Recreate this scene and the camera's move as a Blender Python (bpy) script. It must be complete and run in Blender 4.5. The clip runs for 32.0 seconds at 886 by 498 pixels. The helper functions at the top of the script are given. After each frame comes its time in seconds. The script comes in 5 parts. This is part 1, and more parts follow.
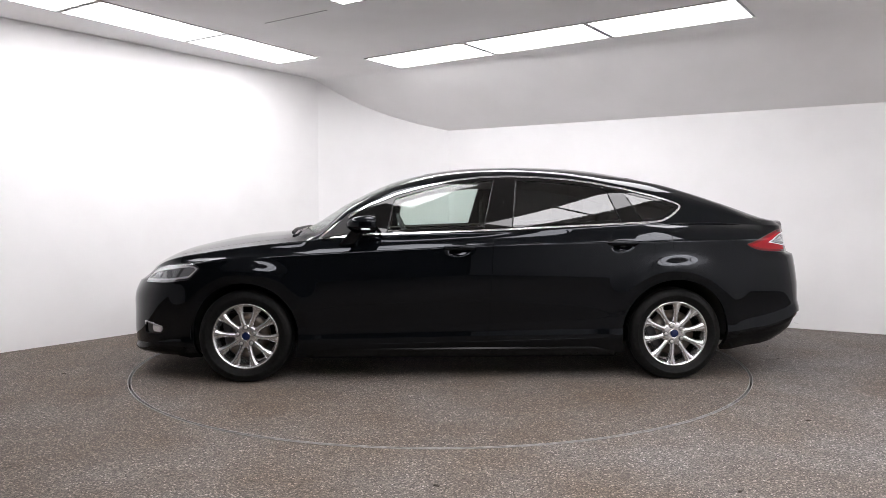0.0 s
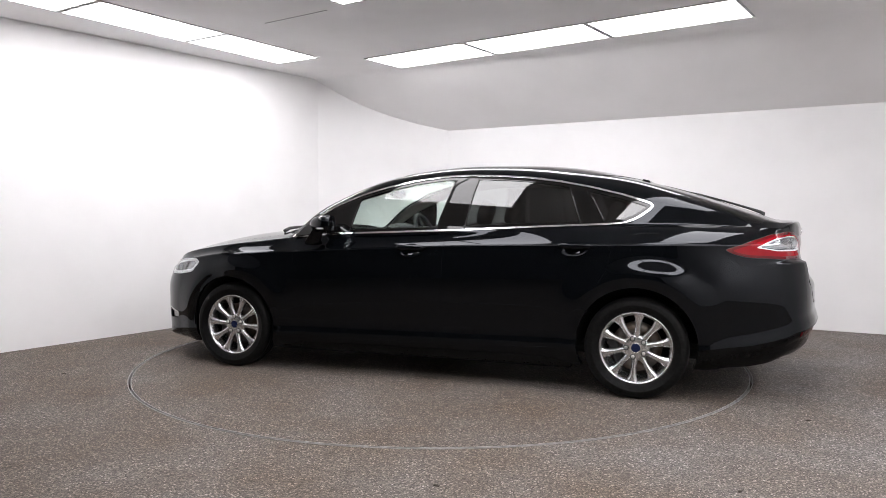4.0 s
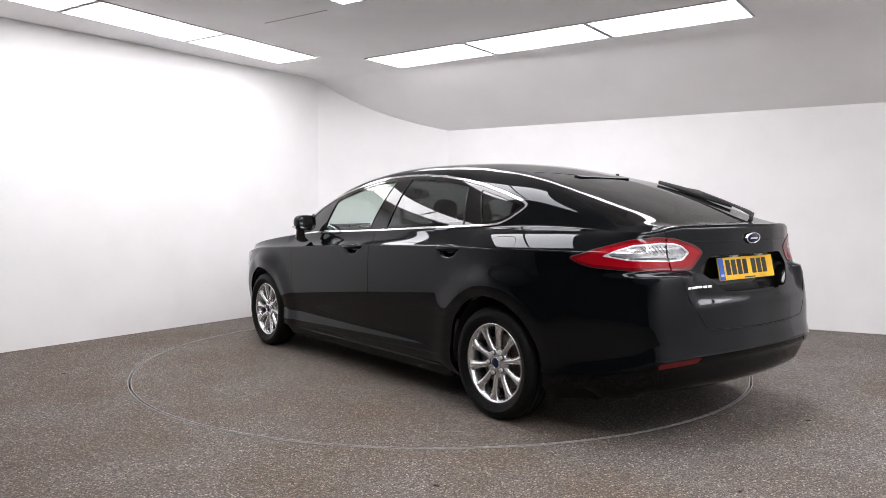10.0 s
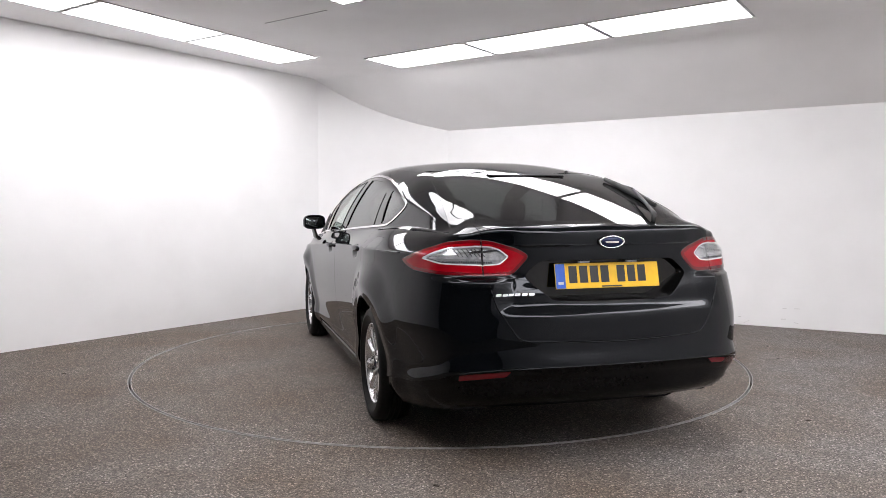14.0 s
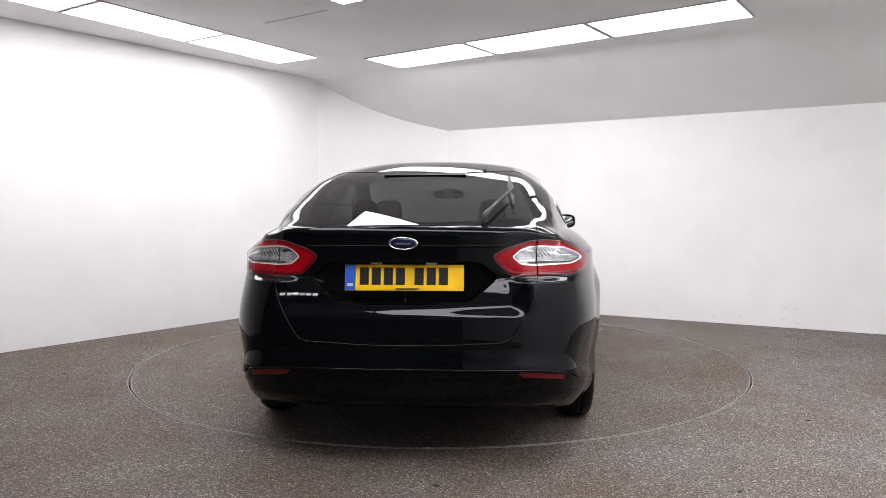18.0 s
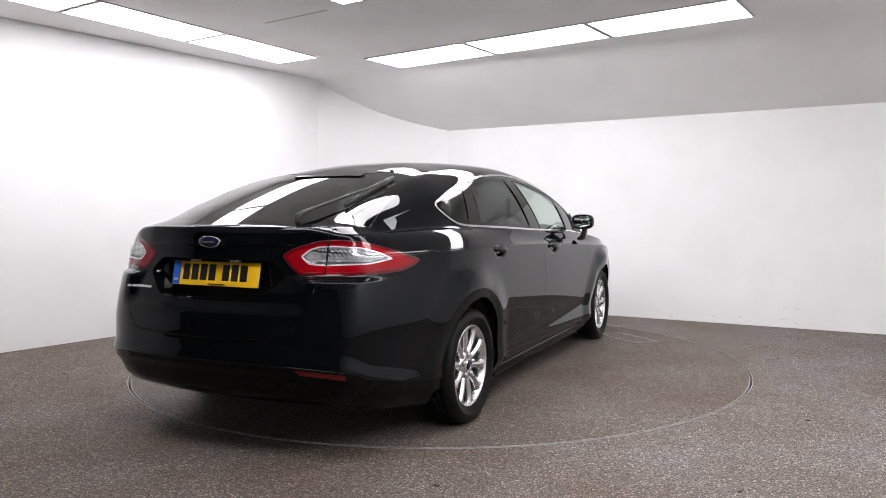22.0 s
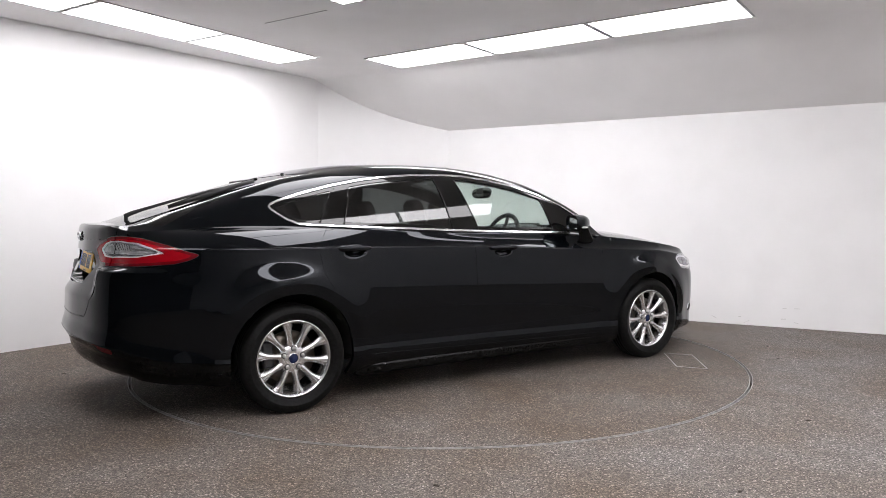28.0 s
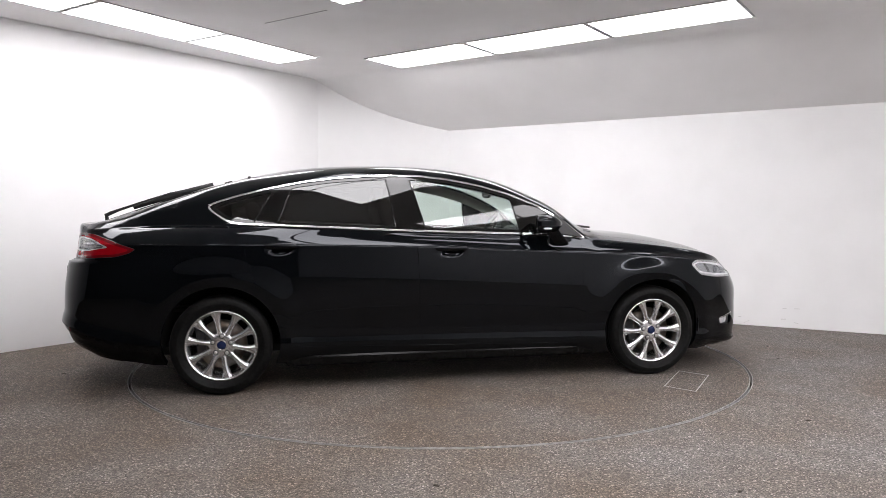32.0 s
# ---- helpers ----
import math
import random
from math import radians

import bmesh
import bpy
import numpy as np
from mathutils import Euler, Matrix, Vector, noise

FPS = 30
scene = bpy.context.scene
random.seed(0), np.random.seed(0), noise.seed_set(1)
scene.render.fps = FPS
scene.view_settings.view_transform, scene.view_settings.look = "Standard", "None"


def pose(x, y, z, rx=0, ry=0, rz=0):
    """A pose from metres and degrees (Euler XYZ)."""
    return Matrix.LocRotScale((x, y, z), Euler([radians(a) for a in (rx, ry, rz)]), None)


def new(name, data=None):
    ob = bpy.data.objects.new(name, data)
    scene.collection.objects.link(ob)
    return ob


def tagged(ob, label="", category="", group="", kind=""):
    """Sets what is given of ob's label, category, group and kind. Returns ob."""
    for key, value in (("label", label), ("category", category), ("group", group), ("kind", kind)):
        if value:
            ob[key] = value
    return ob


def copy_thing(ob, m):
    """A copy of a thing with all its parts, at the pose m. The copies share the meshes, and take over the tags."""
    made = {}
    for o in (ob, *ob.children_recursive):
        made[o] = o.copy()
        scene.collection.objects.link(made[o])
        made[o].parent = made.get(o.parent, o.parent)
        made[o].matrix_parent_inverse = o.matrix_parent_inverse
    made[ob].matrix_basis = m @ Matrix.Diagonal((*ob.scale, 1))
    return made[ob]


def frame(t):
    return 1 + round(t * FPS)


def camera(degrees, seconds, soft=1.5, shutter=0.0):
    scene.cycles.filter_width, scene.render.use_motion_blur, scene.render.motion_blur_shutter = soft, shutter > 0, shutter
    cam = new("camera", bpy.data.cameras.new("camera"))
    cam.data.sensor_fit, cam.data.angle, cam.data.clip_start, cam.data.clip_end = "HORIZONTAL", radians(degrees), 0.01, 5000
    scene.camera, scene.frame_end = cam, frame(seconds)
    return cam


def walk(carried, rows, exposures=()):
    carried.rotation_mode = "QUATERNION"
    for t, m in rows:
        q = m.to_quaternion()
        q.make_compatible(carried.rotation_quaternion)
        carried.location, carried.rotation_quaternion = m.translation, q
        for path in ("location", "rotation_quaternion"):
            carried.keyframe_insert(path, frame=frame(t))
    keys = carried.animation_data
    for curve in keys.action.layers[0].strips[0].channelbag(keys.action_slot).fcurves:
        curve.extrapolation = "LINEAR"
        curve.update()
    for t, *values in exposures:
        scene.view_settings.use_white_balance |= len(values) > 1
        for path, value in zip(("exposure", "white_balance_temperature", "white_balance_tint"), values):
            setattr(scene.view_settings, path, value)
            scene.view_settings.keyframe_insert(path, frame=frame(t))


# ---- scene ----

# ================= camera =================
CAM_POS, CAM_DIST = (0.0, -5.659, 1.1256), 5.659
PAN, PITCH, ROLL = 0.2012, -2.924, 0.136
cam = camera(62.55, 32.0, soft=0.6)
CAM_POSE = pose(*CAM_POS) @ pose(0, 0, 0, 0, 0, -PAN) @ pose(0, 0, 0, 90 + PITCH) @ pose(0, 0, 0, 0, 0, -ROLL)
walk(cam, [(0, CAM_POSE), (32, CAM_POSE)], exposures=[(0, 0.50), (32, 0.50)])

# turntable: heading of the car's nose in degrees at t seconds
HEAD0, RATE = 181.24, -5.324
CAR_Y = -0.041
PANEL_GLOW = 7.3

# ================= world =================
world = bpy.data.worlds.new("world")
scene.world = world
world.use_nodes = True
world.node_tree.nodes["Background"].inputs[0].default_value = (0.02, 0.02, 0.022, 1)
world.node_tree.nodes["Background"].inputs[1].default_value = 0.3


# ================= materials =================
def mat(name, col, rough=0.5, metal=0.0, spec=0.5, coat=0.0):
    m = bpy.data.materials.new(name)
    m.use_nodes = True
    b = m.node_tree.nodes["Principled BSDF"]
    b.inputs["Base Color"].default_value = (*col, 1)
    b.inputs["Roughness"].default_value = rough
    b.inputs["Metallic"].default_value = metal
    b.inputs["Specular IOR Level"].default_value = spec
    b.inputs["Coat Weight"].default_value = coat
    b.inputs["Coat Roughness"].default_value = 0.03
    return m


def nd(m, kind, **kw):
    n = m.node_tree.nodes.new(kind)
    for k, v in kw.items():
        n.inputs[k].default_value = v
    return n


def link(m, a, ao, b, bi):
    m.node_tree.links.new(a.outputs[ao], b.inputs[bi])


def grain(m, col_a, col_b, scale, bump=0.0, rough=None, detail=6.0, space="Object", lo=0.35, hi=0.65):
    """Noise colour variation, optional bump and roughness variation."""
    b = m.node_tree.nodes["Principled BSDF"]
    tc = nd(m, "ShaderNodeTexCoord")
    n = nd(m, "ShaderNodeTexNoise", Scale=scale, Detail=detail)
    link(m, tc, space, n, "Vector")
    r = nd(m, "ShaderNodeValToRGB")
    r.color_ramp.elements[0].position, r.color_ramp.elements[1].position = lo, hi
    r.color_ramp.elements[0].color, r.color_ramp.elements[1].color = (*col_a, 1), (*col_b, 1)
    link(m, n, "Fac", r, "Fac")
    link(m, r, "Color", b, "Base Color")
    if bump:
        k = nd(m, "ShaderNodeBump", Strength=bump, Distance=0.002)
        link(m, n, "Fac", k, "Height")
        link(m, k, "Normal", b, "Normal")
    if rough:
        mr = nd(m, "ShaderNodeMapRange")
        mr.inputs["To Min"].default_value, mr.inputs["To Max"].default_value = rough
        link(m, n, "Fac", mr, "Value")
        link(m, mr, "Result", b, "Roughness")
    return m


def floor_mat(name, tint, worn=False):
    """Speckled aggregate flooring: chips of stone in a grey-brown binder, with broad worn and stained areas."""
    m = mat(name, (0.12, 0.11, 0.1), 0.75, 0, 0.3)
    b = m.node_tree.nodes["Principled BSDF"]
    tc = nd(m, "ShaderNodeTexCoord")
    v = nd(m, "ShaderNodeTexVoronoi", Scale=165.0)
    link(m, tc, "Object", v, "Vector")
    sp = nd(m, "ShaderNodeSeparateColor")
    link(m, v, "Color", sp, "Color")
    r = nd(m, "ShaderNodeValToRGB")
    els = r.color_ramp.elements
    els[0].position, els[0].color = 0.0, (0.045 * tint[0], 0.045 * tint[1], 0.045 * tint[2], 1)
    els[1].position, els[1].color = 1.0, (0.44 * tint[0], 0.44 * tint[1], 0.46 * tint[2], 1)
    for p, c in ((0.3, 0.088), (0.62, 0.130), (0.85, 0.185), (0.95, 0.27)):
        e = els.new(p)
        e.color = (c * tint[0], c * tint[1], c * tint[2], 1)
    link(m, sp, "Red", r, "Fac")
    n = nd(m, "ShaderNodeTexNoise", Scale=1.1, Detail=7.0, Roughness=0.6)
    link(m, tc, "Object", n, "Vector")
    r2 = nd(m, "ShaderNodeValToRGB")
    r2.color_ramp.elements[0].position, r2.color_ramp.elements[0].color = 0.36, (0.78, 0.68, 0.58, 1)
    r2.color_ramp.elements[1].position, r2.color_ramp.elements[1].color = 0.64, (1.02, 1.02, 1.03, 1)
    link(m, n, "Fac", r2, "Fac")
    mx = nd(m, "ShaderNodeMix")
    mx.data_type, mx.blend_type = "RGBA", "MULTIPLY"
    mx.inputs["Factor"].default_value = 1.0
    link(m, r, "Color", mx, "A")
    link(m, r2, "Color", mx, "B")
    if worn:                                  # browner west, worn greyer east; the stronger light on the east is painted in
        xyz = nd(m, "ShaderNodeSeparateXYZ")
        link(m, tc, "Object", xyz, "Vector")
        mr = nd(m, "ShaderNodeMapRange")
        mr.inputs["From Min"].default_value, mr.inputs["From Max"].default_value = -3.0, 3.0
        link(m, xyz, "X", mr, "Value")
        r3 = nd(m, "ShaderNodeValToRGB")
        r3.color_ramp.elements[0].color, r3.color_ramp.elements[1].color = (0.90, 0.87, 0.84, 1), (1.13, 1.16, 1.19, 1)
        link(m, mr, "Result", r3, "Fac")
        m2 = nd(m, "ShaderNodeMix")
        m2.data_type, m2.blend_type = "RGBA", "MULTIPLY"
        m2.inputs["Factor"].default_value = 1.0
        m.node_tree.links.new(mx.outputs["Result"], m2.inputs["A"])
        m.node_tree.links.new(r3.outputs["Color"], m2.inputs["B"])
        mx = m2
    m.node_tree.links.new(mx.outputs["Result"], b.inputs["Base Color"])
    k = nd(m, "ShaderNodeBump", Strength=0.5, Distance=0.0015)
    link(m, sp, "Green", k, "Height")
    link(m, k, "Normal", b, "Normal")
    return m


def glass_mat(name, tint, rough=0.0):
    """Thin tinted pane: what passes is tinted, the gloss follows Fresnel."""
    m = bpy.data.materials.new(name)
    m.use_nodes = True
    t = m.node_tree
    t.nodes.remove(t.nodes["Principled BSDF"])
    out = t.nodes["Material Output"]
    tr = nd(m, "ShaderNodeBsdfTransparent", Color=(*tint, 1))
    gl = nd(m, "ShaderNodeBsdfGlossy", Roughness=rough)
    lw = nd(m, "ShaderNodeLayerWeight", Blend=0.5)
    pw = nd(m, "ShaderNodeMath")
    pw.operation, pw.inputs[1].default_value = "POWER", 5.0
    link(m, lw, "Facing", pw, 0)
    fr = nd(m, "ShaderNodeMapRange")
    fr.inputs["To Min"].default_value, fr.inputs["To Max"].default_value = 0.075, 1.0
    link(m, pw, "Value", fr, "Value")
    mx = nd(m, "ShaderNodeMixShader")
    link(m, fr, "Result", mx, 0)
    t.links.new(tr.outputs[0], mx.inputs[1])
    t.links.new(gl.outputs[0], mx.inputs[2])
    t.links.new(mx.outputs[0], out.inputs["Surface"])
    return m


def glow_mat(name, col, strength):
    m = mat(name, (0.8, 0.8, 0.8), 0.4)
    b = m.node_tree.nodes["Principled BSDF"]
    b.inputs["Emission Color"].default_value = (*col, 1)
    b.inputs["Emission Strength"].default_value = strength
    return m


WHITE = grain(mat("white_paint", (0.8, 0.8, 0.8), 0.6, 0, 0.3), (0.83, 0.825, 0.825), (0.865, 0.861, 0.862), 2.2, 0.03)
CEIL = grain(mat("ceiling_paint", (0.8, 0.8, 0.8), 0.7, 0, 0.3), (0.86, 0.85, 0.85), (0.90, 0.89, 0.892), 1.7, 0.03)
DARKWALL = grain(mat("dark_wall_paint", (0.06, 0.06, 0.065), 0.8), (0.05, 0.05, 0.053), (0.075, 0.075, 0.078), 1.5, 0.03)
FLOOR = floor_mat("speckled_floor", (1.04, 0.935, 0.85), True)
TABLE = floor_mat("speckled_turntable_floor", (1.0, 0.89, 0.80))
STEEL = grain(mat("edge_steel", (0.5, 0.49, 0.47), 0.5, 0.3), (0.24, 0.23, 0.22), (0.46, 0.45, 0.44), 30, 0.05)
SCUFF = mat("grey_scuff", (0.42, 0.41, 0.40), 0.8)
GLOW = glow_mat("panel_diffuser", (1.0, 0.975, 1.005), PANEL_GLOW)
PANELFRAME = mat("panel_frame", (0.5, 0.5, 0.5), 0.5)
PAINT = mat("black_paint", (0.0016, 0.0021, 0.0028), 0.02, 0, 0.27)
PAINT.node_tree.nodes["Principled BSDF"].inputs["Specular Tint"].default_value = (0.95, 0.99, 1.06, 1)
BLACKPL = grain(mat("black_plastic", (0.012, 0.012, 0.012), 0.5), (0.010, 0.010, 0.010), (0.016, 0.016, 0.016), 300, 0.1)
GLOSSBLK = mat("gloss_black_trim", (0.003, 0.003, 0.003), 0.03, 0, 0.4)
CHROME = mat("chrome", (0.82, 0.82, 0.83), 0.12, 1.0)
RUBBER = grain(mat("tyre_rubber", (0.005, 0.005, 0.005), 0.5, 0, 0.12), (0.004, 0.004, 0.004), (0.008, 0.008, 0.008), 60, 0.15)
ALLOY = grain(mat("silver_alloy", (0.6, 0.6, 0.61), 0.26, 0.95), (0.64, 0.64, 0.65), (0.74, 0.74, 0.75), 40, 0.0)
DISC = grain(mat("brake_disc_steel", (0.3, 0.26, 0.22), 0.45, 1.0), (0.10, 0.075, 0.055), (0.22, 0.20, 0.185), 12)
UNDER = mat("underbody", (0.008, 0.008, 0.008), 0.9)
GLASS = glass_mat("green_tinted_glass", (0.78, 0.86, 0.82))
PRIVACY = glass_mat("privacy_glass", (0.095, 0.10, 0.10))
LENS = glass_mat("clear_lens", (0.93, 0.94, 0.95))


# ================= mesh helpers =================
def part(name, bm, material, parent=None, label=""):
    me = bpy.data.meshes.new(name)
    bm.to_mesh(me)
    bm.free()
    me.materials.append(material)
    ob = new(name, me)
    ob.parent = parent
    return tagged(ob, label) if label else ob


def empty(name, m=None):
    ob = new(name)
    if m is not None:
        ob.matrix_world = m
    return ob


def smooth(bm):
    for f in bm.faces:
        f.smooth = True
    return bm


def box(cx, cy, cz, sx, sy, sz, bevel=0.0, segs=2, m=None, bm=None):
    bm = bm or bmesh.new()
    r = bmesh.ops.create_cube(bm, size=1, matrix=Matrix.Translation((cx, cy, cz)) @ Matrix.Diagonal((sx, sy, sz, 1)))
    if bevel:
        es = list({e for v in r["verts"] for e in v.link_edges})
        bmesh.ops.bevel(bm, geom=es, offset=bevel, segments=segs, affect="EDGES", profile=0.5)
    if m is not None:
        bmesh.ops.transform(bm, matrix=m, verts=bm.verts)
    return bm


def prism(points, z0, z1):
    """Upright prism over a plan polygon."""
    bm = bmesh.new()
    lo = [bm.verts.new((x, y, z0)) for x, y in points]
    hi = [bm.verts.new((x, y, z1)) for x, y in points]
    n = len(points)
    bm.faces.new(lo[::-1]), bm.faces.new(hi)
    for i in range(n):
        bm.faces.new((lo[i], lo[(i + 1) % n], hi[(i + 1) % n], hi[i]))
    bmesh.ops.recalc_face_normals(bm, faces=bm.faces)
    return bm


def lathe(profile, segs, axis="Y", closed=False):
    """Surface of revolution: profile rows (radius, along the axis)."""
    bm = bmesh.new()
    rings = []
    for r, a in profile:
        ring = []
        for k in range(segs):
            c, s = math.cos(2 * math.pi * k / segs), math.sin(2 * math.pi * k / segs)
            ring.append(bm.verts.new((r * c, a, r * s) if axis == "Y" else (r * c, r * s, a)))
        rings.append(ring)
    rows = list(zip(rings, rings[1:])) + ([(rings[-1], rings[0])] if closed else [])
    for a, b in rows:
        for k in range(segs):
            bm.faces.new((a[k], a[(k + 1) % segs], b[(k + 1) % segs], b[k]))
    bmesh.ops.recalc_face_normals(bm, faces=bm.faces)
    return smooth(bm)


# ================= the room =================
CEIL_Z, EAVE_Z = 2.68, 2.10
R_SLOPE, R_OFF = -0.5764, 3.2446          # base line of the wall under the sloping ceiling
def right_y(x):
    return R_OFF + R_SLOPE * x
R_N = Vector((-R_SLOPE, 1, 0)).normalized()   # out through that wall
R_D = R_OFF / math.hypot(R_SLOPE, 1)
CREASE_D = 0.95
CORNER = (0.10, right_y(0.10))
CURVE = [(-1.441, 3.001), (-1.38, 3.037), (-1.31, 3.073), (-1.2, 3.125), (-1.05, 3.178), (-0.88, 3.215), (-0.70, 3.238), (-0.55, 3.245), (-0.38, 3.243), (-0.2, 3.23), CORNER]
def rounded(pts, n=5):
    """The plan points with smooth steps between them."""
    out = []
    P = [Vector(p) for p in pts]
    for i in range(len(P) - 1):
        a, b, c, d = P[max(i - 1, 0)], P[i], P[i + 1], P[min(i + 2, len(P) - 1)]
        for k in range(n):
            t = k / n
            q = 0.5 * (2 * b + (c - a) * t + (2 * a - 5 * b + 4 * c - d) * t * t + (3 * b - a - 3 * c + d) * t ** 3)
            out.append((q.x, q.y))
    return out + [tuple(pts[-1])]


CURVE = rounded(CURVE)
LEFT_END, RIGHT_END, BACK = (-6.40, -3.70), (5.6, right_y(5.6)), (0.8, -8.3)
room_plan = [LEFT_END] + CURVE + [RIGHT_END, BACK]


def wall(name, pts, thick, z1, material, label):
    """A wall along the plan points, its thickness outside them (on their left as one walks from first to last)."""
    out = []
    for i, p in enumerate(pts):
        a, b = Vector(pts[max(i - 1, 0)]), Vector(pts[min(i + 1, len(pts) - 1)])
        d = (b - a).normalized()
        out.append((p[0] - d.y * thick, p[1] + d.x * thick))
    bm = bmesh.new()
    n = len(pts)
    zz = [z1(x, y) if callable(z1) else z1 for x, y in pts]
    inner = [[bm.verts.new((x, y, z)) for (x, y), z in zip(pts, zs)] for zs in ([-0.15] * n, zz)]
    outer = [[bm.verts.new((x, y, z)) for (x, y), z in zip(out, zs)] for zs in ([-0.15] * n, zz)]
    for i in range(n - 1):
        for a, b in ((inner[0], inner[1]), (outer[1], outer[0]), (inner[1], outer[1]), (outer[0], inner[0])):
            bm.faces.new((a[i], a[i + 1], b[i + 1], b[i]))
    for i in (0, n - 1):
        bm.faces.new((inner[0][i], inner[1][i], outer[1][i], outer[0][i]))
    bmesh.ops.recalc_face_normals(bm, faces=bm.faces)
    return tagged(part(name, bm, material), label, "wall", kind="structure")


def ceil_z(x, y):
    d = R_D - (Vector((x, y, 0)) @ R_N)
    return min(CEIL_Z, EAVE_Z + (CEIL_Z - EAVE_Z) * d / CREASE_D)


wall("wall_west", [LEFT_END, CURVE[0]], 0.15, CEIL_Z + 0.02, WHITE, "plain white painted studio wall with faint marks")
wall("wall_corner", CURVE, 0.15, lambda x, y: ceil_z(x, y) + 0.02, WHITE, "curved white plaster wall closing the studio corner")
wall("wall_north", [CORNER, RIGHT_END], 0.15, EAVE_Z + 0.02, WHITE, "plain white low wall with scuffs above the floor")
wall("wall_east", [RIGHT_END, BACK], 0.15, CEIL_Z + 0.02, WHITE, "plain white painted wall closing the studio")
wall("wall_south", [BACK, LEFT_END], 0.15, CEIL_Z + 0.02, DARKWALL, "plain dark grey wall behind the camera")

# ceiling: flat sheet and sloping sheet down to the low wall, one mesh
def ceiling():
    bm = bmesh.new()
    e = Vector((R_N.y, -R_N.x, 0))
    foot = R_N * R_D
    def P(along, d, z):
        q = foot + e * along - R_N * d
        return (q.x, q.y, z)
    prof = [(-0.2, EAVE_Z - 0.2 * (CEIL_Z - EAVE_Z) / CREASE_D), (CREASE_D - 0.06, ceil_z(*(foot - R_N * (CREASE_D - 0.06)).xy)), (CREASE_D - 0.02, CEIL_Z - 0.016), (CREASE_D + 0.03, CEIL_Z - 0.003), (CREASE_D + 0.08, CEIL_Z), (14.0, CEIL_Z)]
    top = [(d, z + 0.12) for d, z in prof][::-1]
    ring = prof + top
    rows = [[bm.verts.new(P(a, d, z)) for d, z in ring] for a in (-8.0, 10.0)]
    n = len(ring)
    for i in range(n):
        bm.faces.new((rows[0][i], rows[0][(i + 1) % n], rows[1][(i + 1) % n], rows[1][i]))
    bm.faces.new(rows[0]), bm.faces.new(rows[1][::-1])
    bmesh.ops.recalc_face_normals(bm, faces=bm.faces)
    return tagged(part("ceiling", bm, CEIL), "off-white plastered ceiling sloping down to the low wall", "ceiling", kind="structure")


ceiling()

# floor with a round opening for the turntable
TABLE_R = 2.236


def disc_ring(r0, r1, z0, z1, segs=192):
    return lathe([(r0, z0), (r1, z0), (r1, z1), (r0, z1)], segs, "Z", closed=True)


def flat(bm):
    for f in bm.faces:
        f.smooth = False
    return bm


def floor():
    bm = bmesh.new()
    segs = 192
    inner = [bm.verts.new(((TABLE_R + 0.016) * math.cos(2 * math.pi * k / segs), (TABLE_R + 0.016) * math.sin(2 * math.pi * k / segs), 0)) for k in range(segs)]
    low = [bm.verts.new((v.co.x, v.co.y, -0.12)) for v in inner]
    outer = [bm.verts.new((9.5 * math.cos(2 * math.pi * k / segs), -2 + 9.5 * math.sin(2 * math.pi * k / segs), 0)) for k in range(segs)]
    for k in range(segs):
        j = (k + 1) % segs
        bm.faces.new((inner[k], outer[k], outer[j], inner[j]))
        bm.faces.new((low[k], inner[k], inner[j], low[j]))
    bm.faces.new(low)
    bmesh.ops.recalc_face_normals(bm, faces=bm.faces)
    return tagged(part("floor", bm, FLOOR), "speckled grey-brown aggregate floor, worn and slightly stained", "floor", kind="structure")


floor()
ring = part("floor_trim", flat(disc_ring(TABLE_R + 0.0110, TABLE_R + 0.0155, -0.05, 0.0025)), STEEL)
tagged(ring, "thin steel edging ring round the turntable opening", "edging", kind="structure")

turntable = empty("turntable")
tagged(turntable, "round car turntable faced with speckled flooring", "turntable")
def table_disc():
    bm = lathe([(0.001, -0.05), (TABLE_R - 0.008, -0.05), (TABLE_R - 0.008, 0.0), (0.001, 0.0)], 192, "Z")
    return flat(bm)
part("deck", table_disc(), TABLE, turntable)
part("rim", flat(disc_ring(TABLE_R - 0.0078, TABLE_R - 0.0034, -0.05, 0.002)), STEEL, turntable, "thin worn steel edge")
# inspection hatch outlined in the deck
HA, HB, HC = Vector((1.225, -1.268)), Vector((1.346, -1.44)), Vector((1.666, -1.05))
HD = HA + HC - HB
for a, b in ((HA, HB), (HB, HC), (HC, HD), (HD, HA)):
    d = b - a
    m = Matrix.Translation(((a.x + b.x) / 2, (a.y + b.y) / 2, 0.0008)) @ Matrix.Rotation(math.atan2(d.y, d.x), 4, "Z")
    part("hatch_edge", box(0, 0, 0, d.length, 0.006, 0.0024, m=m), SCUFF, turntable, "worn pale hatch edge")

# ceiling light panels on one grid
E1, E2 = Vector((0.8165, -0.5773, 0)), Vector((0.5773, 0.8165, 0))


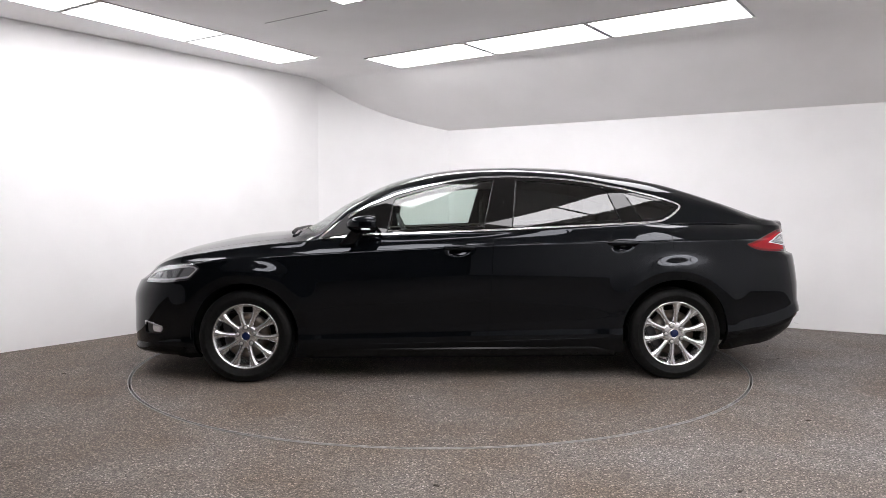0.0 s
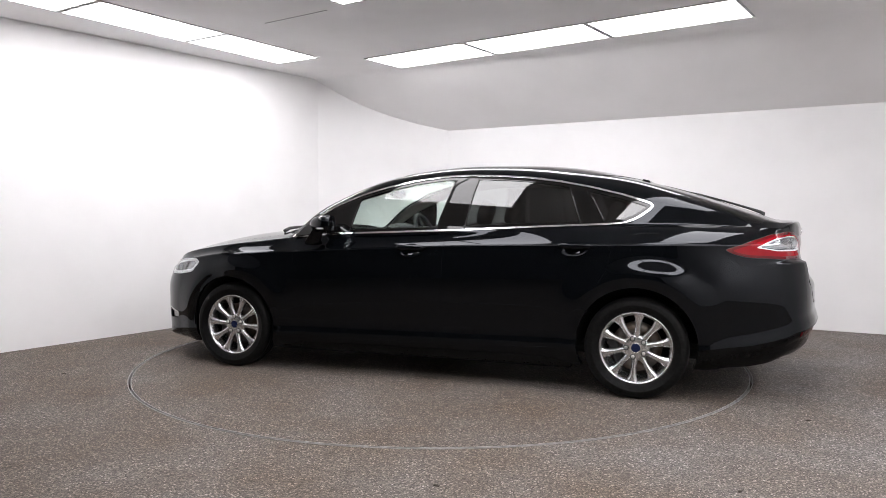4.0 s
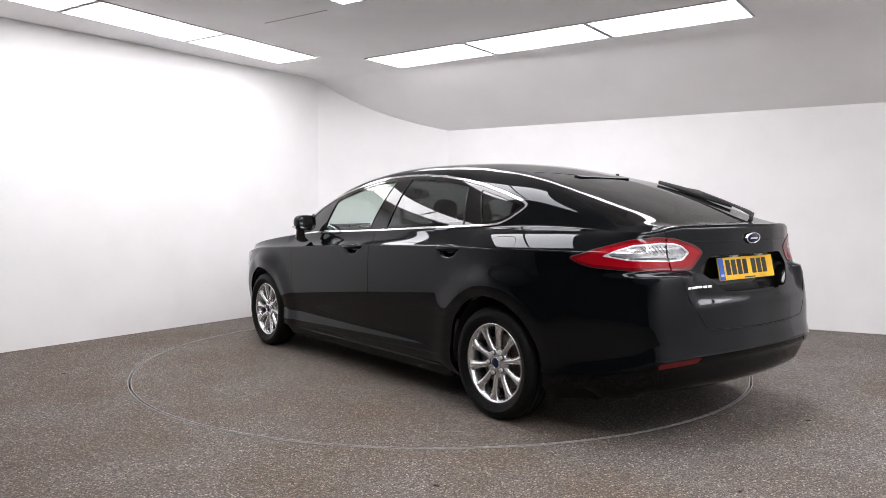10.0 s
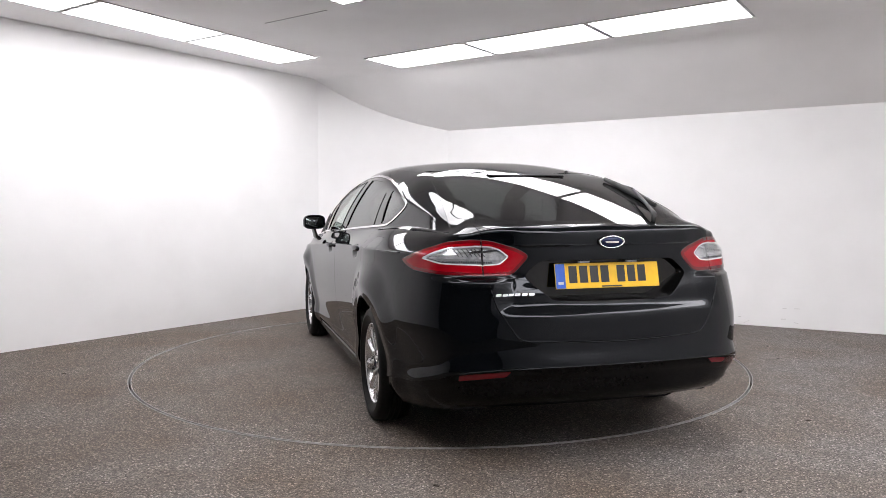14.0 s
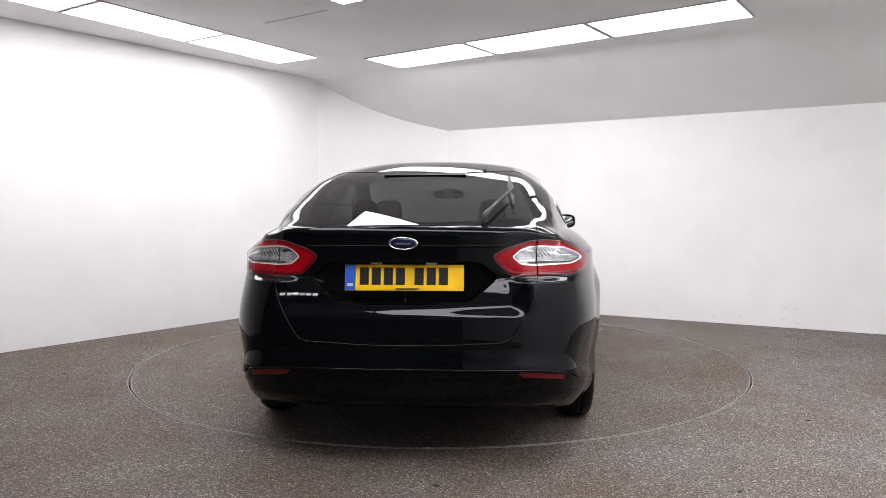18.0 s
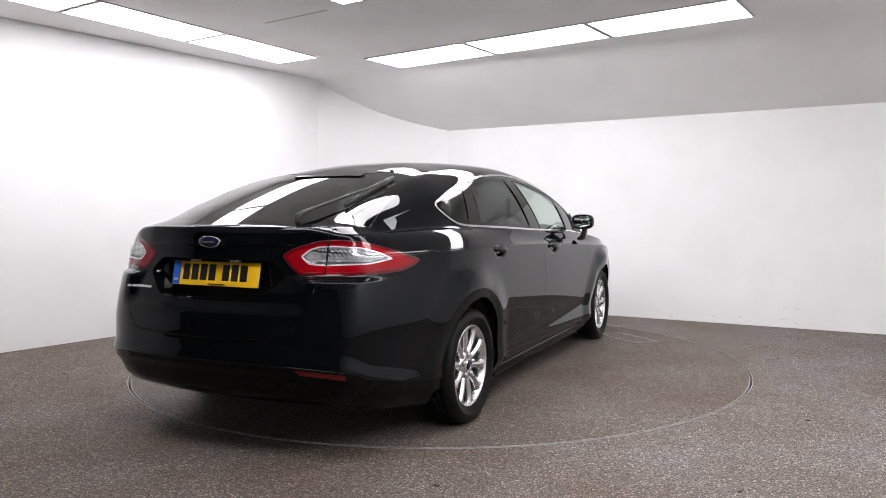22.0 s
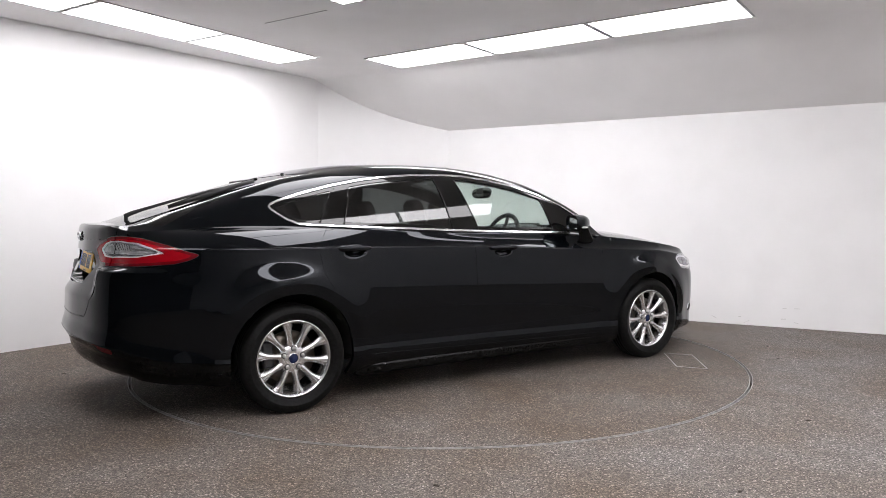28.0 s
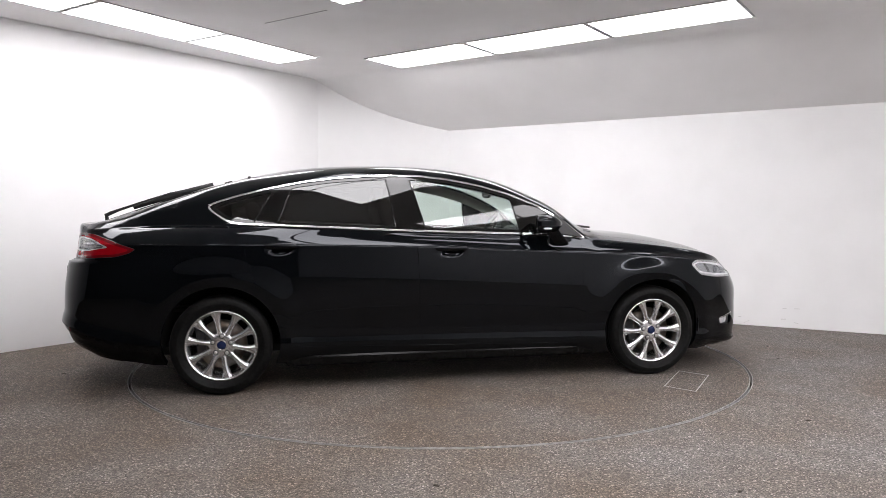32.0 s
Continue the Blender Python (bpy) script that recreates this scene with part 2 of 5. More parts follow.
def light_panel():
    th = empty("ceiling_light")
    tagged(th, "recessed white flat ceiling light panel, lit", "ceiling light", "ceiling light panels")
    L, W = 1.2, 0.6
    bm = bmesh.new()
    for cx, cy, sx, sy in ((0, W / 2 - 0.006, L - 0.004, 0.012), (0, -W / 2 + 0.006, L - 0.004, 0.012), (L / 2 - 0.012, 0, 0.020, W - 0.024), (-L / 2 + 0.012, 0, 0.020, W - 0.024)):
        box(cx, cy, -0.002, sx, sy, 0.012, bm=bm)
    part("frame", bm, PANELFRAME, th)
    part("diffuser", box(0, 0, -0.001, L - 0.044, W - 0.024, 0.006), GLOW, th, "glowing white diffuser")
    return th


def panel_pose(corner, a, b):
    """A panel whose long side runs along a and short side along b from the corner."""
    c = Vector((*corner, CEIL_Z)) + a * 0.6 + b * 0.3
    return Matrix.Translation(c) @ Matrix.Rotation(math.atan2(a.y, a.x), 4, "Z")


first = light_panel()
places = []
for k in range(3):
    q = Vector((-0.775, 1.83, 0)) + E1 * 1.205 * k
    places.append(panel_pose(q.xy, E1, E2))
U1, U2 = Vector((-0.539, -0.8423, 0)), Vector((-0.8423, 0.539, 0))
for k in range(3):
    q = Vector((-1.175, 1.745, 0)) + U1 * 1.185 * k
    places.append(panel_pose(q.xy, U1, U2) @ Matrix.Translation((-0.010, -0.025, 0)) @ Matrix.Diagonal((0.985, 0.915, 1, 1)))
for k in range(2):                                   # pair in the middle of the ceiling
    q = Vector((-0.72, -0.10, 0)) + E1 * 0.70 * k
    places.append(panel_pose(q.xy, -E2, E1) @ Matrix.Translation((0, 0.048, 0)) @ Matrix.Diagonal((1, 1.16, 1, 1)))
for k in range(2):                                   # column over the open side
    q = E1 * 2.03 + E2 * (0.47 - 1.205 * k)
    places.append(panel_pose(q.xy, -E2, E1))
for k in (-1, 0, 1, 2):                              # second column further out, unseen, added to brighten the east side
    q = E1 * 4.40 + E2 * (0.66 - 1.205 * k)
    places.append(panel_pose(q.xy, -E2, E1))
for k in range(4):                                   # row over the camera
    q = E1 * (0.20 + 1.205 * k) - E2 * 2.97
    places.append(panel_pose(q.xy, E1, -E2))
first.matrix_world = places[0]
for m in places[1:]:
    copy_thing(first, m)

# hairline crack in the ceiling
a, b = Vector((-1.44, 0.44)), Vector((-0.87, 0.05))
d = b - a
crack = part("ceiling_joint", box(0, 0, 0, d.length, 0.006, 0.003, m=Matrix.Translation(((a.x + b.x) / 2, (a.y + b.y) / 2, CEIL_Z - 0.001)) @ Matrix.Rotation(math.atan2(d.y, d.x), 4, "Z")), mat("joint_grey", (0.2, 0.2, 0.2), 0.8))
tagged(crack, "thin dark joint line in the ceiling", "joint", kind="structure")

# scuffs on the low wall, scraps on the floor
MARK = mat("wall_scuff", (0.60, 0.59, 0.58), 0.9)
north = bpy.data.objects["wall_north"]
wall_turn = math.atan2(R_SLOPE, 1)
for k, (sx, sz) in enumerate(((1.439, 0.162), (1.495, 0.179), (2.216, 0.146), (2.283, 0.097), (2.416, 0.226), (2.389, 0.035), (2.761, 0.061), (2.969, 0.079), (3.024, 0.033), (3.32, 0.186), (3.409, 0.051), (3.314, 0.081), (3.414, 0.188), (1.731, 0.065))):
    rng = random.Random(k)
    m = Matrix.Translation((sx, right_y(sx) - 0.001, sz)) @ Matrix.Rotation(wall_turn, 4, "Z") @ Matrix.Rotation(rng.uniform(-0.9, 0.9), 4, "Y")
    part("scuff", box(0, 0, 0, rng.uniform(0.02, 0.06), 0.002, rng.uniform(0.003, 0.006), m=m), MARK, north, "faint grey scuff")
SCRAP = mat("dry_leaf", (0.035, 0.028, 0.02), 0.9)
for k, (sx, sy) in enumerate(((-2.633, -0.605), (2.573, -0.155), (1.976, -1.801), (1.201, -2.788), (-0.02, -2.713), (2.72, 0.35))):
    rng = random.Random(50 + k)
    bm = bmesh.new()
    bmesh.ops.create_icosphere(bm, subdivisions=2, radius=1)
    for v in bm.verts:
        w = 1 + 0.5 * noise.noise(v.co * 1.7 + Vector((k, 0, 0)))
        v.co = Vector((v.co.x * 0.016 * w, v.co.y * 0.008 * w, max(v.co.z * 0.004 * w, -0.001)))
    sc = part("leaf_scrap", bm, SCRAP)
    sc.matrix_world = pose(sx, sy, 0.001, 0, 0, rng.uniform(0, 360))
    tagged(sc, "tiny dark dry leaf scrap lying on the floor", "leaf scrap", "scraps on the floor")


# ================= car surface toolkit =================
def spline(xs, ys):
    """Natural cubic spline through the points, as a function of arrays."""
    o = np.argsort(xs)
    x, y = np.array(xs, float)[o], np.array(ys, float)[o]
    n = len(x)
    h = np.diff(x)
    A, r = np.eye(n), np.zeros(n)
    for i in range(1, n - 1):
        A[i, i - 1], A[i, i], A[i, i + 1] = h[i - 1], 2 * (h[i - 1] + h[i]), h[i]
        r[i] = 6 * ((y[i + 1] - y[i]) / h[i] - (y[i] - y[i - 1]) / h[i - 1])
    M = np.linalg.solve(A, r)

    def f(q):
        q = np.clip(np.asarray(q, float), x[0], x[-1])
        i = np.clip(np.searchsorted(x, q) - 1, 0, n - 2)
        a, b, hh = x[i + 1] - q, q - x[i], h[i]
        return M[i] * a ** 3 / (6 * hh) + M[i + 1] * b ** 3 / (6 * hh) + (y[i] / hh - M[i] * hh / 6) * a + (y[i + 1] / hh - M[i + 1] * hh / 6) * b
    return f


def table(rows, k=1):
    return spline([r[0] for r in rows], [r[k] for r in rows])


def lin(rows):
    xs, ys = zip(*rows)
    return lambda q: np.interp(q, xs, ys)


def sstep(a, b, q):
    t = np.clip((q - a) / (b - a), 0, 1)
    return t * t * (3 - 2 * t)


def vnormals(V, F):
    fn = np.cross(V[F[:, 1]] - V[F[:, 0]], V[F[:, 2]] - V[F[:, 0]])
    N = np.zeros_like(V)
    for k in range(3):
        np.add.at(N, F[:, k], fn)
    return N / np.maximum(np.linalg.norm(N, axis=1, keepdims=True), 1e-12)


def compact(V, N, F):
    used, inv = np.unique(F.ravel(), return_inverse=True)
    return V[used], N[used], inv.reshape(-1, 3)


def cut(S, f):
    """Splits a surface (V, N, F) along f = 0: (the part with f < 0, the rest)."""
    V, N, F = S
    if len(F) == 0:
        return S, S
    f = np.where(np.abs(f) < 1e-6, 1e-6, f)
    neg = f < 0
    c = neg[F].sum(1)
    ins, outs = list(map(tuple, F[c == 3])), list(map(tuple, F[c == 0]))
    nv, nn, cache, base = [], [], {}, len(V)

    def mid(a, b):
        k = (a, b) if a < b else (b, a)
        if k not in cache:
            t = f[a] / (f[a] - f[b])
            nv.append(V[a] + (V[b] - V[a]) * t)
            n = N[a] + (N[b] - N[a]) * t
            nn.append(n / max(np.linalg.norm(n), 1e-9))
            cache[k] = base + len(nv) - 1
        return cache[k]
    for tri in F[(c == 1) | (c == 2)]:
        s = neg[tri]
        odd = int(np.argmax(s)) if s.sum() == 1 else int(np.argmin(s))
        a, b, d = (int(tri[(odd + k) % 3]) for k in range(3))
        p, q = mid(a, b), mid(a, d)
        one, two = (ins, outs) if s.sum() == 1 else (outs, ins)
        one.append((a, p, q))
        two.append((p, b, d))
        two.append((p, d, q))
    V2 = np.vstack([V, nv]) if nv else V
    N2 = np.vstack([N, nn]) if nn else N
    return tuple(compact(V2, N2, np.array(x, int)) if x else (np.zeros((0, 3)), np.zeros((0, 3)), np.zeros((0, 3), int)) for x in (ins, outs))


def keep(S, f):
    return cut(S, f)[0]


def shift(S, d):
    return S[0] + S[1] * d, S[1], S[2]


def mirror(S):
    k = np.array([1, -1, 1.0])
    return S[0] * k, S[1] * k, S[2][:, ::-1]


def sheet(name, S, material, parent, depth=0.0, label=""):
    """Makes a mesh of the surface; with a depth, its borders are folded inwards by it."""
    V, N, F = S
    if depth and len(F):
        e = np.vstack([F[:, [0, 1]], F[:, [1, 2]], F[:, [2, 0]]])
        key = np.sort(e, axis=1)
        _, inv, cnt = np.unique(key, axis=0, return_inverse=True, return_counts=True)
        b = e[cnt[inv.ravel()] == 1]
        b = b[(np.abs(V[b[:, 0], 1]) > 0.003) | (np.abs(V[b[:, 1], 1]) > 0.003)]      # no fold on the middle seam
        n0 = len(V)
        a, c = b[:, 0], b[:, 1]
        side = np.cross(V[c] - V[a], (N[a] + N[c]))
        side /= np.maximum(np.linalg.norm(side, axis=1, keepdims=True), 1e-9)
        # outward direction at each border point, shared by its two edges, for one rounded edge
        out = np.zeros_like(V)
        np.add.at(out, a, side)
        np.add.at(out, c, side)
        out /= np.maximum(np.linalg.norm(out, axis=1, keepdims=True), 1e-9)
        r = min(0.0015, depth * 0.5)
        ids = np.unique(b)
        pos = np.zeros(n0, int)
        pos[ids] = np.arange(len(ids))
        m = len(ids)
        o, nn = out[ids], N[ids]
        V = np.vstack([V, V[ids] + o * r * 0.7 - nn * r * 0.3, V[ids] + o * r - nn * r, V[ids] + o * r - nn * depth])
        N = np.vstack([N, (o + nn) / np.maximum(np.linalg.norm(o + nn, axis=1, keepdims=True), 1e-9), o, o])
        pa, pc = n0 + pos[a], n0 + pos[c]
        rows = [(a, c), (pa, pc), (pa + m, pc + m), (pa + 2 * m, pc + 2 * m)]
        for (a0, c0), (a1, c1) in zip(rows, rows[1:]):
            F = np.vstack([F, np.stack([c0, a0, a1], 1), np.stack([c0, a1, c1], 1)])
    me = bpy.data.meshes.new(name)
    me.from_pydata(V.tolist(), [], F.tolist())
    me.polygons.foreach_set("use_smooth", np.ones(len(F), bool))
    me.normals_split_custom_set_from_vertices(N.tolist())
    me.materials.append(material)
    ob = new(name, me)
    ob.parent = parent
    return tagged(ob, label) if label else ob


def poly_sd(P, pts, rnd=0.0):
    """Signed distance of the points P (n x 2) to a polygon, its corners rounded by rnd."""
    pts = np.array(pts, float)
    if rnd:
        out = []
        n = len(pts)
        for i in range(n):
            a, b, c = pts[i - 1], pts[i], pts[(i + 1) % n]
            u, w = (a - b) / np.linalg.norm(a - b), (c - b) / np.linalg.norm(c - b)
            k = min(rnd, 0.45 * np.linalg.norm(a - b), 0.45 * np.linalg.norm(c - b))
            p0, p2 = b + u * k, b + w * k
            for t in np.linspace(0, 1, 6):
                out.append((1 - t) ** 2 * p0 + 2 * t * (1 - t) * b + t * t * p2)
        pts = np.array(out)
    d = np.full(len(P), 1e9)
    inside = np.zeros(len(P), bool)
    n = len(pts)
    for i in range(n):
        a, b = pts[i], pts[(i + 1) % n]
        e = b - a
        w = P - a
        t = np.clip((w @ e) / max(e @ e, 1e-12), 0, 1)
        d = np.minimum(d, np.linalg.norm(w - t[:, None] * e, axis=1))
        c1, c2 = (a[1] <= P[:, 1]), (b[1] <= P[:, 1])
        cr = e[0] * w[:, 1] - e[1] * w[:, 0]
        inside ^= (c1 & ~c2 & (cr < 0)) | (~c1 & c2 & (cr > 0))
    return np.where(inside, -d, d)


# ================= car body form =================
# car space: x forward, y to its left, z up; front axle at 1.307, rear axle at -1.552
AX_F, AX_R, ARCH_Z, WHEEL_Z, WHEEL_Y = 1.307, -1.552, 0.3155, 0.3055, 0.822
PLAN = [(2.262, 0.0), (2.245, 0.25), (2.185, 0.47), (2.06, 0.665), (1.84, 0.82), (1.58, 0.893), (1.30, 0.918), (0.8, 0.916), (0.0, 0.912), (-0.8, 0.916), (-1.25, 0.925), (-1.6, 0.928), (-1.95, 0.905), (-2.25, 0.835), (-2.44, 0.73), (-2.522, 0.60), (-2.57, 0.41), (-2.6, 0.2), (-2.606, 0.0)]
Z_BOT = lin([(-2.61, 0.25), (-2.45, 0.24), (-2.2, 0.205), (-1.9, 0.19), (-1.1, 0.185), (0.8, 0.17), (1.65, 0.165), (2.26, 0.14)])
Z_CREASE = table([(-2.61, 0.93), (-2.1, 0.932), (-1.8, 0.931), (-1.22, 0.925), (-0.33, 0.904), (0.8, 0.852), (1.3, 0.825), (1.6, 0.795), (1.9, 0.725), (2.1, 0.665), (2.27, 0.63)])
Z_TOP = table([(-2.61, 1.058), (-2.55, 1.056), (-2.5, 1.044), (-2.44, 1.029), (-2.35, 1.025), (-2.2, 1.031), (-2.05, 1.039), (-1.9, 1.045), (-1.6, 1.044), (-1.2, 1.028), (-0.83, 1.010), (-0.45, 0.992), (-0.07, 0.979), (0.45, 0.964), (0.84, 0.942), (1.0, 0.928), (1.3, 0.896), (1.6, 0.857), (1.8, 0.822), (2.0, 0.765), (2.16, 0.70), (2.27, 0.66)])
D_SIDE = table([(0, 0.085), (0.05, 0.055), (0.1, 0.034), (0.2, 0.031), (0.3, 0.030), (0.38, 0.021), (0.5, 0.008), (0.65, 0.0), (0.8, -0.001), (0.92, 0.002), (1.0, 0.005)])
D_FRONT = table([(0, 0.07), (0.04, 0.012), (0.10, 0.0), (0.3, 0.0), (0.6, 0.0), (0.85, 0.008), (1.0, 0.04)])
D_REAR_PLAIN = lin([(0, 0.13), (0.03, 0.085), (0.05, 0.065), (0.10, 0.035), (0.17, 0.014), (0.22, 0.005), (0.28, 0.0), (0.40, 0.001), (0.55, 0.004), (0.70, 0.011), (0.80, 0.018), (0.846, 0.025), (0.862, 0.060), (0.875, 0.067), (0.93, 0.077), (1.0, 0.086)])
D_REAR = table([(0, 0.13), (0.05, 0.065), (0.17, 0.014), (0.28, 0.0), (0.40, 0.002), (0.5, 0.004), (0.58, 0.006), (0.63, 0.011), (0.685, 0.034), (0.71, 0.040), (0.75, 0.045), (0.86, 0.074), (1.0, 0.086)])
U_SIDE = table([(0, 0.005), (0.1, 0.015), (0.3, 0.031), (0.6, 0.046), (1.0, 0.058)])
U_FRONT = lin([(0, 0.04), (1.0, 0.105)])
U_REAR = lin([(0, 0.086), (0.5, 0.094), (0.8, 0.096), (0.93, 0.099), (1.0, 0.106)])
Z_CURVE = table([(2.157, 0.703), (2.116, 0.745), (2, 0.808), (1.895, 0.852), (1.674, 0.913), (1.453, 0.956), (1.233, 0.980), (1.08, 0.995), (0.99, 1.018), (0.79, 1.135), (0.571, 1.256), (0.351, 1.348), (0.131, 1.407), (-0.089, 1.440), (-0.309, 1.454), (-0.529, 1.458), (-0.749, 1.455), (-0.97, 1.443), (-1.19, 1.416), (-1.41, 1.371), (-1.634, 1.313), (-1.856, 1.247), (-2.078, 1.175), (-2.3, 1.098), (-2.45, 1.044), (-2.6, 0.988)])


def Z_C(x):
    """Height of the middle line: nose to rear screen, then the flat boot deck."""
    return np.maximum(Z_CURVE(x), np.where(x < -2.2, 1.060 + 0.062 * (x + 2.52), 0))


RAIL = [(2.157, 0.700, 0.703), (2, 0.700, 0.782), (1.9, 0.720, 0.822), (1.6, 0.760, 0.888), (1.3, 0.790, 0.930), (1.1, 0.830, 0.948), (0.95, 0.900, 0.952), (0.84, 0.930, 0.972), (0.7, 0.903, 1.093), (0.5, 0.843, 1.210), (0.31, 0.803, 1.292), (0.12, 0.776, 1.348), (-0.08, 0.738, 1.380), (-0.27, 0.725, 1.401), (-0.47, 0.718, 1.407), (-0.66, 0.715, 1.402), (-0.86, 0.710, 1.386), (-1.05, 0.706, 1.360), (-1.25, 0.700, 1.322), (-1.44, 0.700, 1.285), (-1.66, 0.715, 1.235), (-1.9, 0.755, 1.165), (-2.15, 0.810, 1.098), (-2.35, 0.850, 1.066), (-2.52, 0.850, 1.058)]
RAIL_Y, RAIL_Z = table(RAIL, 1), table(RAIL, 2)


SIDE_PLAN = table([(0.95, -0.05), (0.7, -0.030), (0.4, -0.010), (0.0, 0.0), (-0.4, 0.0), (-0.8, -0.010), (-1.2, -0.030), (-1.66, -0.066), (-1.9, -0.090), (-2.2, -0.124), (-2.4, -0.162), (-2.55, -0.20)])


def glass_y(x, z):
    """Half width of the barrel-shaped side glass."""
    w = sstep(-1.40, -1.75, x)                # the rear pillar is flatter than the glass
    return 0.858 + SIDE_PLAN(x) - (0.31 + 0.13 * w) * (z - 1.0) - 0.645 * (1 - w) * np.maximum(z - 1.0, 0) ** 2


def body_grid():
    pl = np.array(PLAN)
    full = np.vstack([(pl * (1, -1))[::-1][:-1], pl])       # through the nose centre, for smooth ends
    full = np.vstack([full, (pl * (1, -1))[::-1][1:4]])
    s = np.concatenate([[0], np.cumsum(np.linalg.norm(np.diff(full, axis=0), axis=1))])
    fx, fy = spline(s, full[:, 0]), spline(s, full[:, 1])
    s0, s1 = s[len(pl) - 1], s[2 * len(pl) - 2]
    n = 500
    q = np.linspace(0, 1, 2001)
    dens = 1 + 0.9 * sstep(0.3, 0.05, q) + 1.9 * sstep(0.7, 0.86, q)      # finer towards the nose and the tail
    cum = np.cumsum(dens)
    q = s0 + (s1 - s0) * np.interp(np.linspace(cum[0], cum[-1], n), cum, q)
    X, Y = fx(q), fy(q)
    Y[0] = Y[-1] = 0
    tx, ty = fx(q + 1e-4) - fx(q - 1e-4), fy(q + 1e-4) - fy(q - 1e-4)
    L = np.hypot(tx, ty)
    NX, NY = ty / L, -tx / L
    NX, NY = (NX, NY) if NY[n // 2] > 0 else (-NX, -NY)
    wf, wr = sstep(0.25, 0.9, NX), sstep(0.25, 0.85, -NX)
    ws = 1 - wf - wr
    wl = sstep(0.60, 0.48, Y)                    # the ledge runs across the boot lid only
    rows = []
    zb, zc, zt = Z_BOT(X), Z_CREASE(X), Z_TOP(X)
    for v in np.linspace(0, 1, 72):
        d = D_SIDE(v) * ws + D_FRONT(v) * wf + (D_REAR(v) * wl + D_REAR_PLAIN(v) * (1 - wl)) * wr
        rows.append((X - NX * d, np.maximum(Y - NY * d, 0), zb + (zc - zb) * v))
    wg = sstep(0.93, 0.80, X) * sstep(-2.50, -2.2, X)
    waist = np.clip(Y - NY * 0.058 - glass_y(X, zt), -0.01, 0.2) * wg      # the haunch under the side glass
    for v in np.linspace(0, 1, 14)[1:]:
        d = (U_SIDE(v) + waist * v ** 1.6) * ws + U_FRONT(v) * wf + U_REAR(v) * wr
        rows.append((X - NX * d, np.maximum(Y - NY * d, 0), zc + (zt - zc) * v + 0.012 * np.sin(np.pi * v) * np.clip(waist / 0.08, 0, 1)))
    xb, yb, ztop = rows[-1]
    fr, rz, zm = RAIL_Y(xb), RAIL_Z(xb), Z_C(xb)
    fr, rz = np.clip(fr, 0.3, 0.99), np.maximum(rz, ztop + 0.0005)
    zm = np.maximum(zm, rz + 0.0005)
    wg = sstep(0.93, 0.80, xb) * sstep(-2.42, -1.95, xb)
    pw = 2.6
    wp = sstep(-1.05, -1.65, xb) * sstep(-2.47, -2.40, xb)
    y_pane = 0.53 + 0.139 * (-1.2 - xb)
    ga, gb = glass_y(xb, rz), yb * 0.985
    gl = 0.5 * (ga + gb - np.sqrt((ga - gb) ** 2 + 0.02 ** 2))          # soft minimum
    yr = wg * gl + (1 - wg) * yb * fr
    g0, g1 = glass_y(xb, ztop), glass_y(xb, rz)
    up = []
    for v in np.linspace(0, 1, 20)[1:]:
        zz = ztop + (rz - ztop) * v
        bulge = glass_y(xb, zz) - (g0 + (g1 - g0) * v)
        up.append((xb, yb + (yr - yb) * v + wg * bulge, zz))
    for v in np.linspace(0, 1, 27)[1:]:
        y = yr * (1 - v)
        z_body = rz + (zm - rz) * (1 - (1 - v) ** pw)
        z_pane = zm - 0.075 * y * y                                        # evenly bowed rear screen
        k = wp * (1 - sstep(0.0, 1.0, (y - y_pane) / np.maximum(yr - y_pane, 0.02)))
        up.append((xb, y, z_body * (1 - k) + z_pane * k))
    # soften the cant rail across the section
    A = np.array([[r[0], r[1], r[2]] for r in rows[-1:] + up])
    k0 = 19
    for _ in range(14):
        B = A.copy()
        B[k0 - 3:k0 + 5] = 0.5 * A[k0 - 3:k0 + 5] + 0.25 * (A[k0 - 4:k0 + 4] + A[k0 - 2:k0 + 6])
        A = B
    wide = sstep(-0.85, -1.6, xb)[None, None, :]
    for _ in range(12):
        B = A.copy()
        B[k0 - 5:k0 + 3] = 0.5 * A[k0 - 5:k0 + 3] + 0.25 * (A[k0 - 6:k0 + 2] + A[k0 - 4:k0 + 4])
        A = A + (B - A) * wide
    for r in rows:
        r[1][:] *= 1 - 0.056 * sstep(-1.45, -2.28, r[0]) * sstep(0.58, 0.90, r[2])
    A[:, 1] *= 1 - 0.056 * sstep(-1.45, -2.28, A[:, 0])
    allr = [np.array(r) for r in rows] + [a for a in A[1:]]
    G = np.array(allr)                         # rows x 3 x n
    G = G.transpose(0, 2, 1)                   # rows x n x 3
    R = G[:-1][::-1].copy()
    R[..., 1] *= -1
    return np.concatenate([G, R], 0)           # left sill, over the roof, to the right sill


RECESS = [(0.330, 0.912), (0.415, 0.842), (0.292, 0.735), (-0.292, 0.735), (-0.415, 0.842), (-0.330, 0.912)]
LEDGE = lin([(-2.62, 0.455), (-2.56, 0.447), (-2.45, 0.417), (-2.39, 0.388), (-2.2, 0.345), (-1.85, 0.305)])
HANDLES = ((-0.105, 0.872), (-1.185, 0.898))


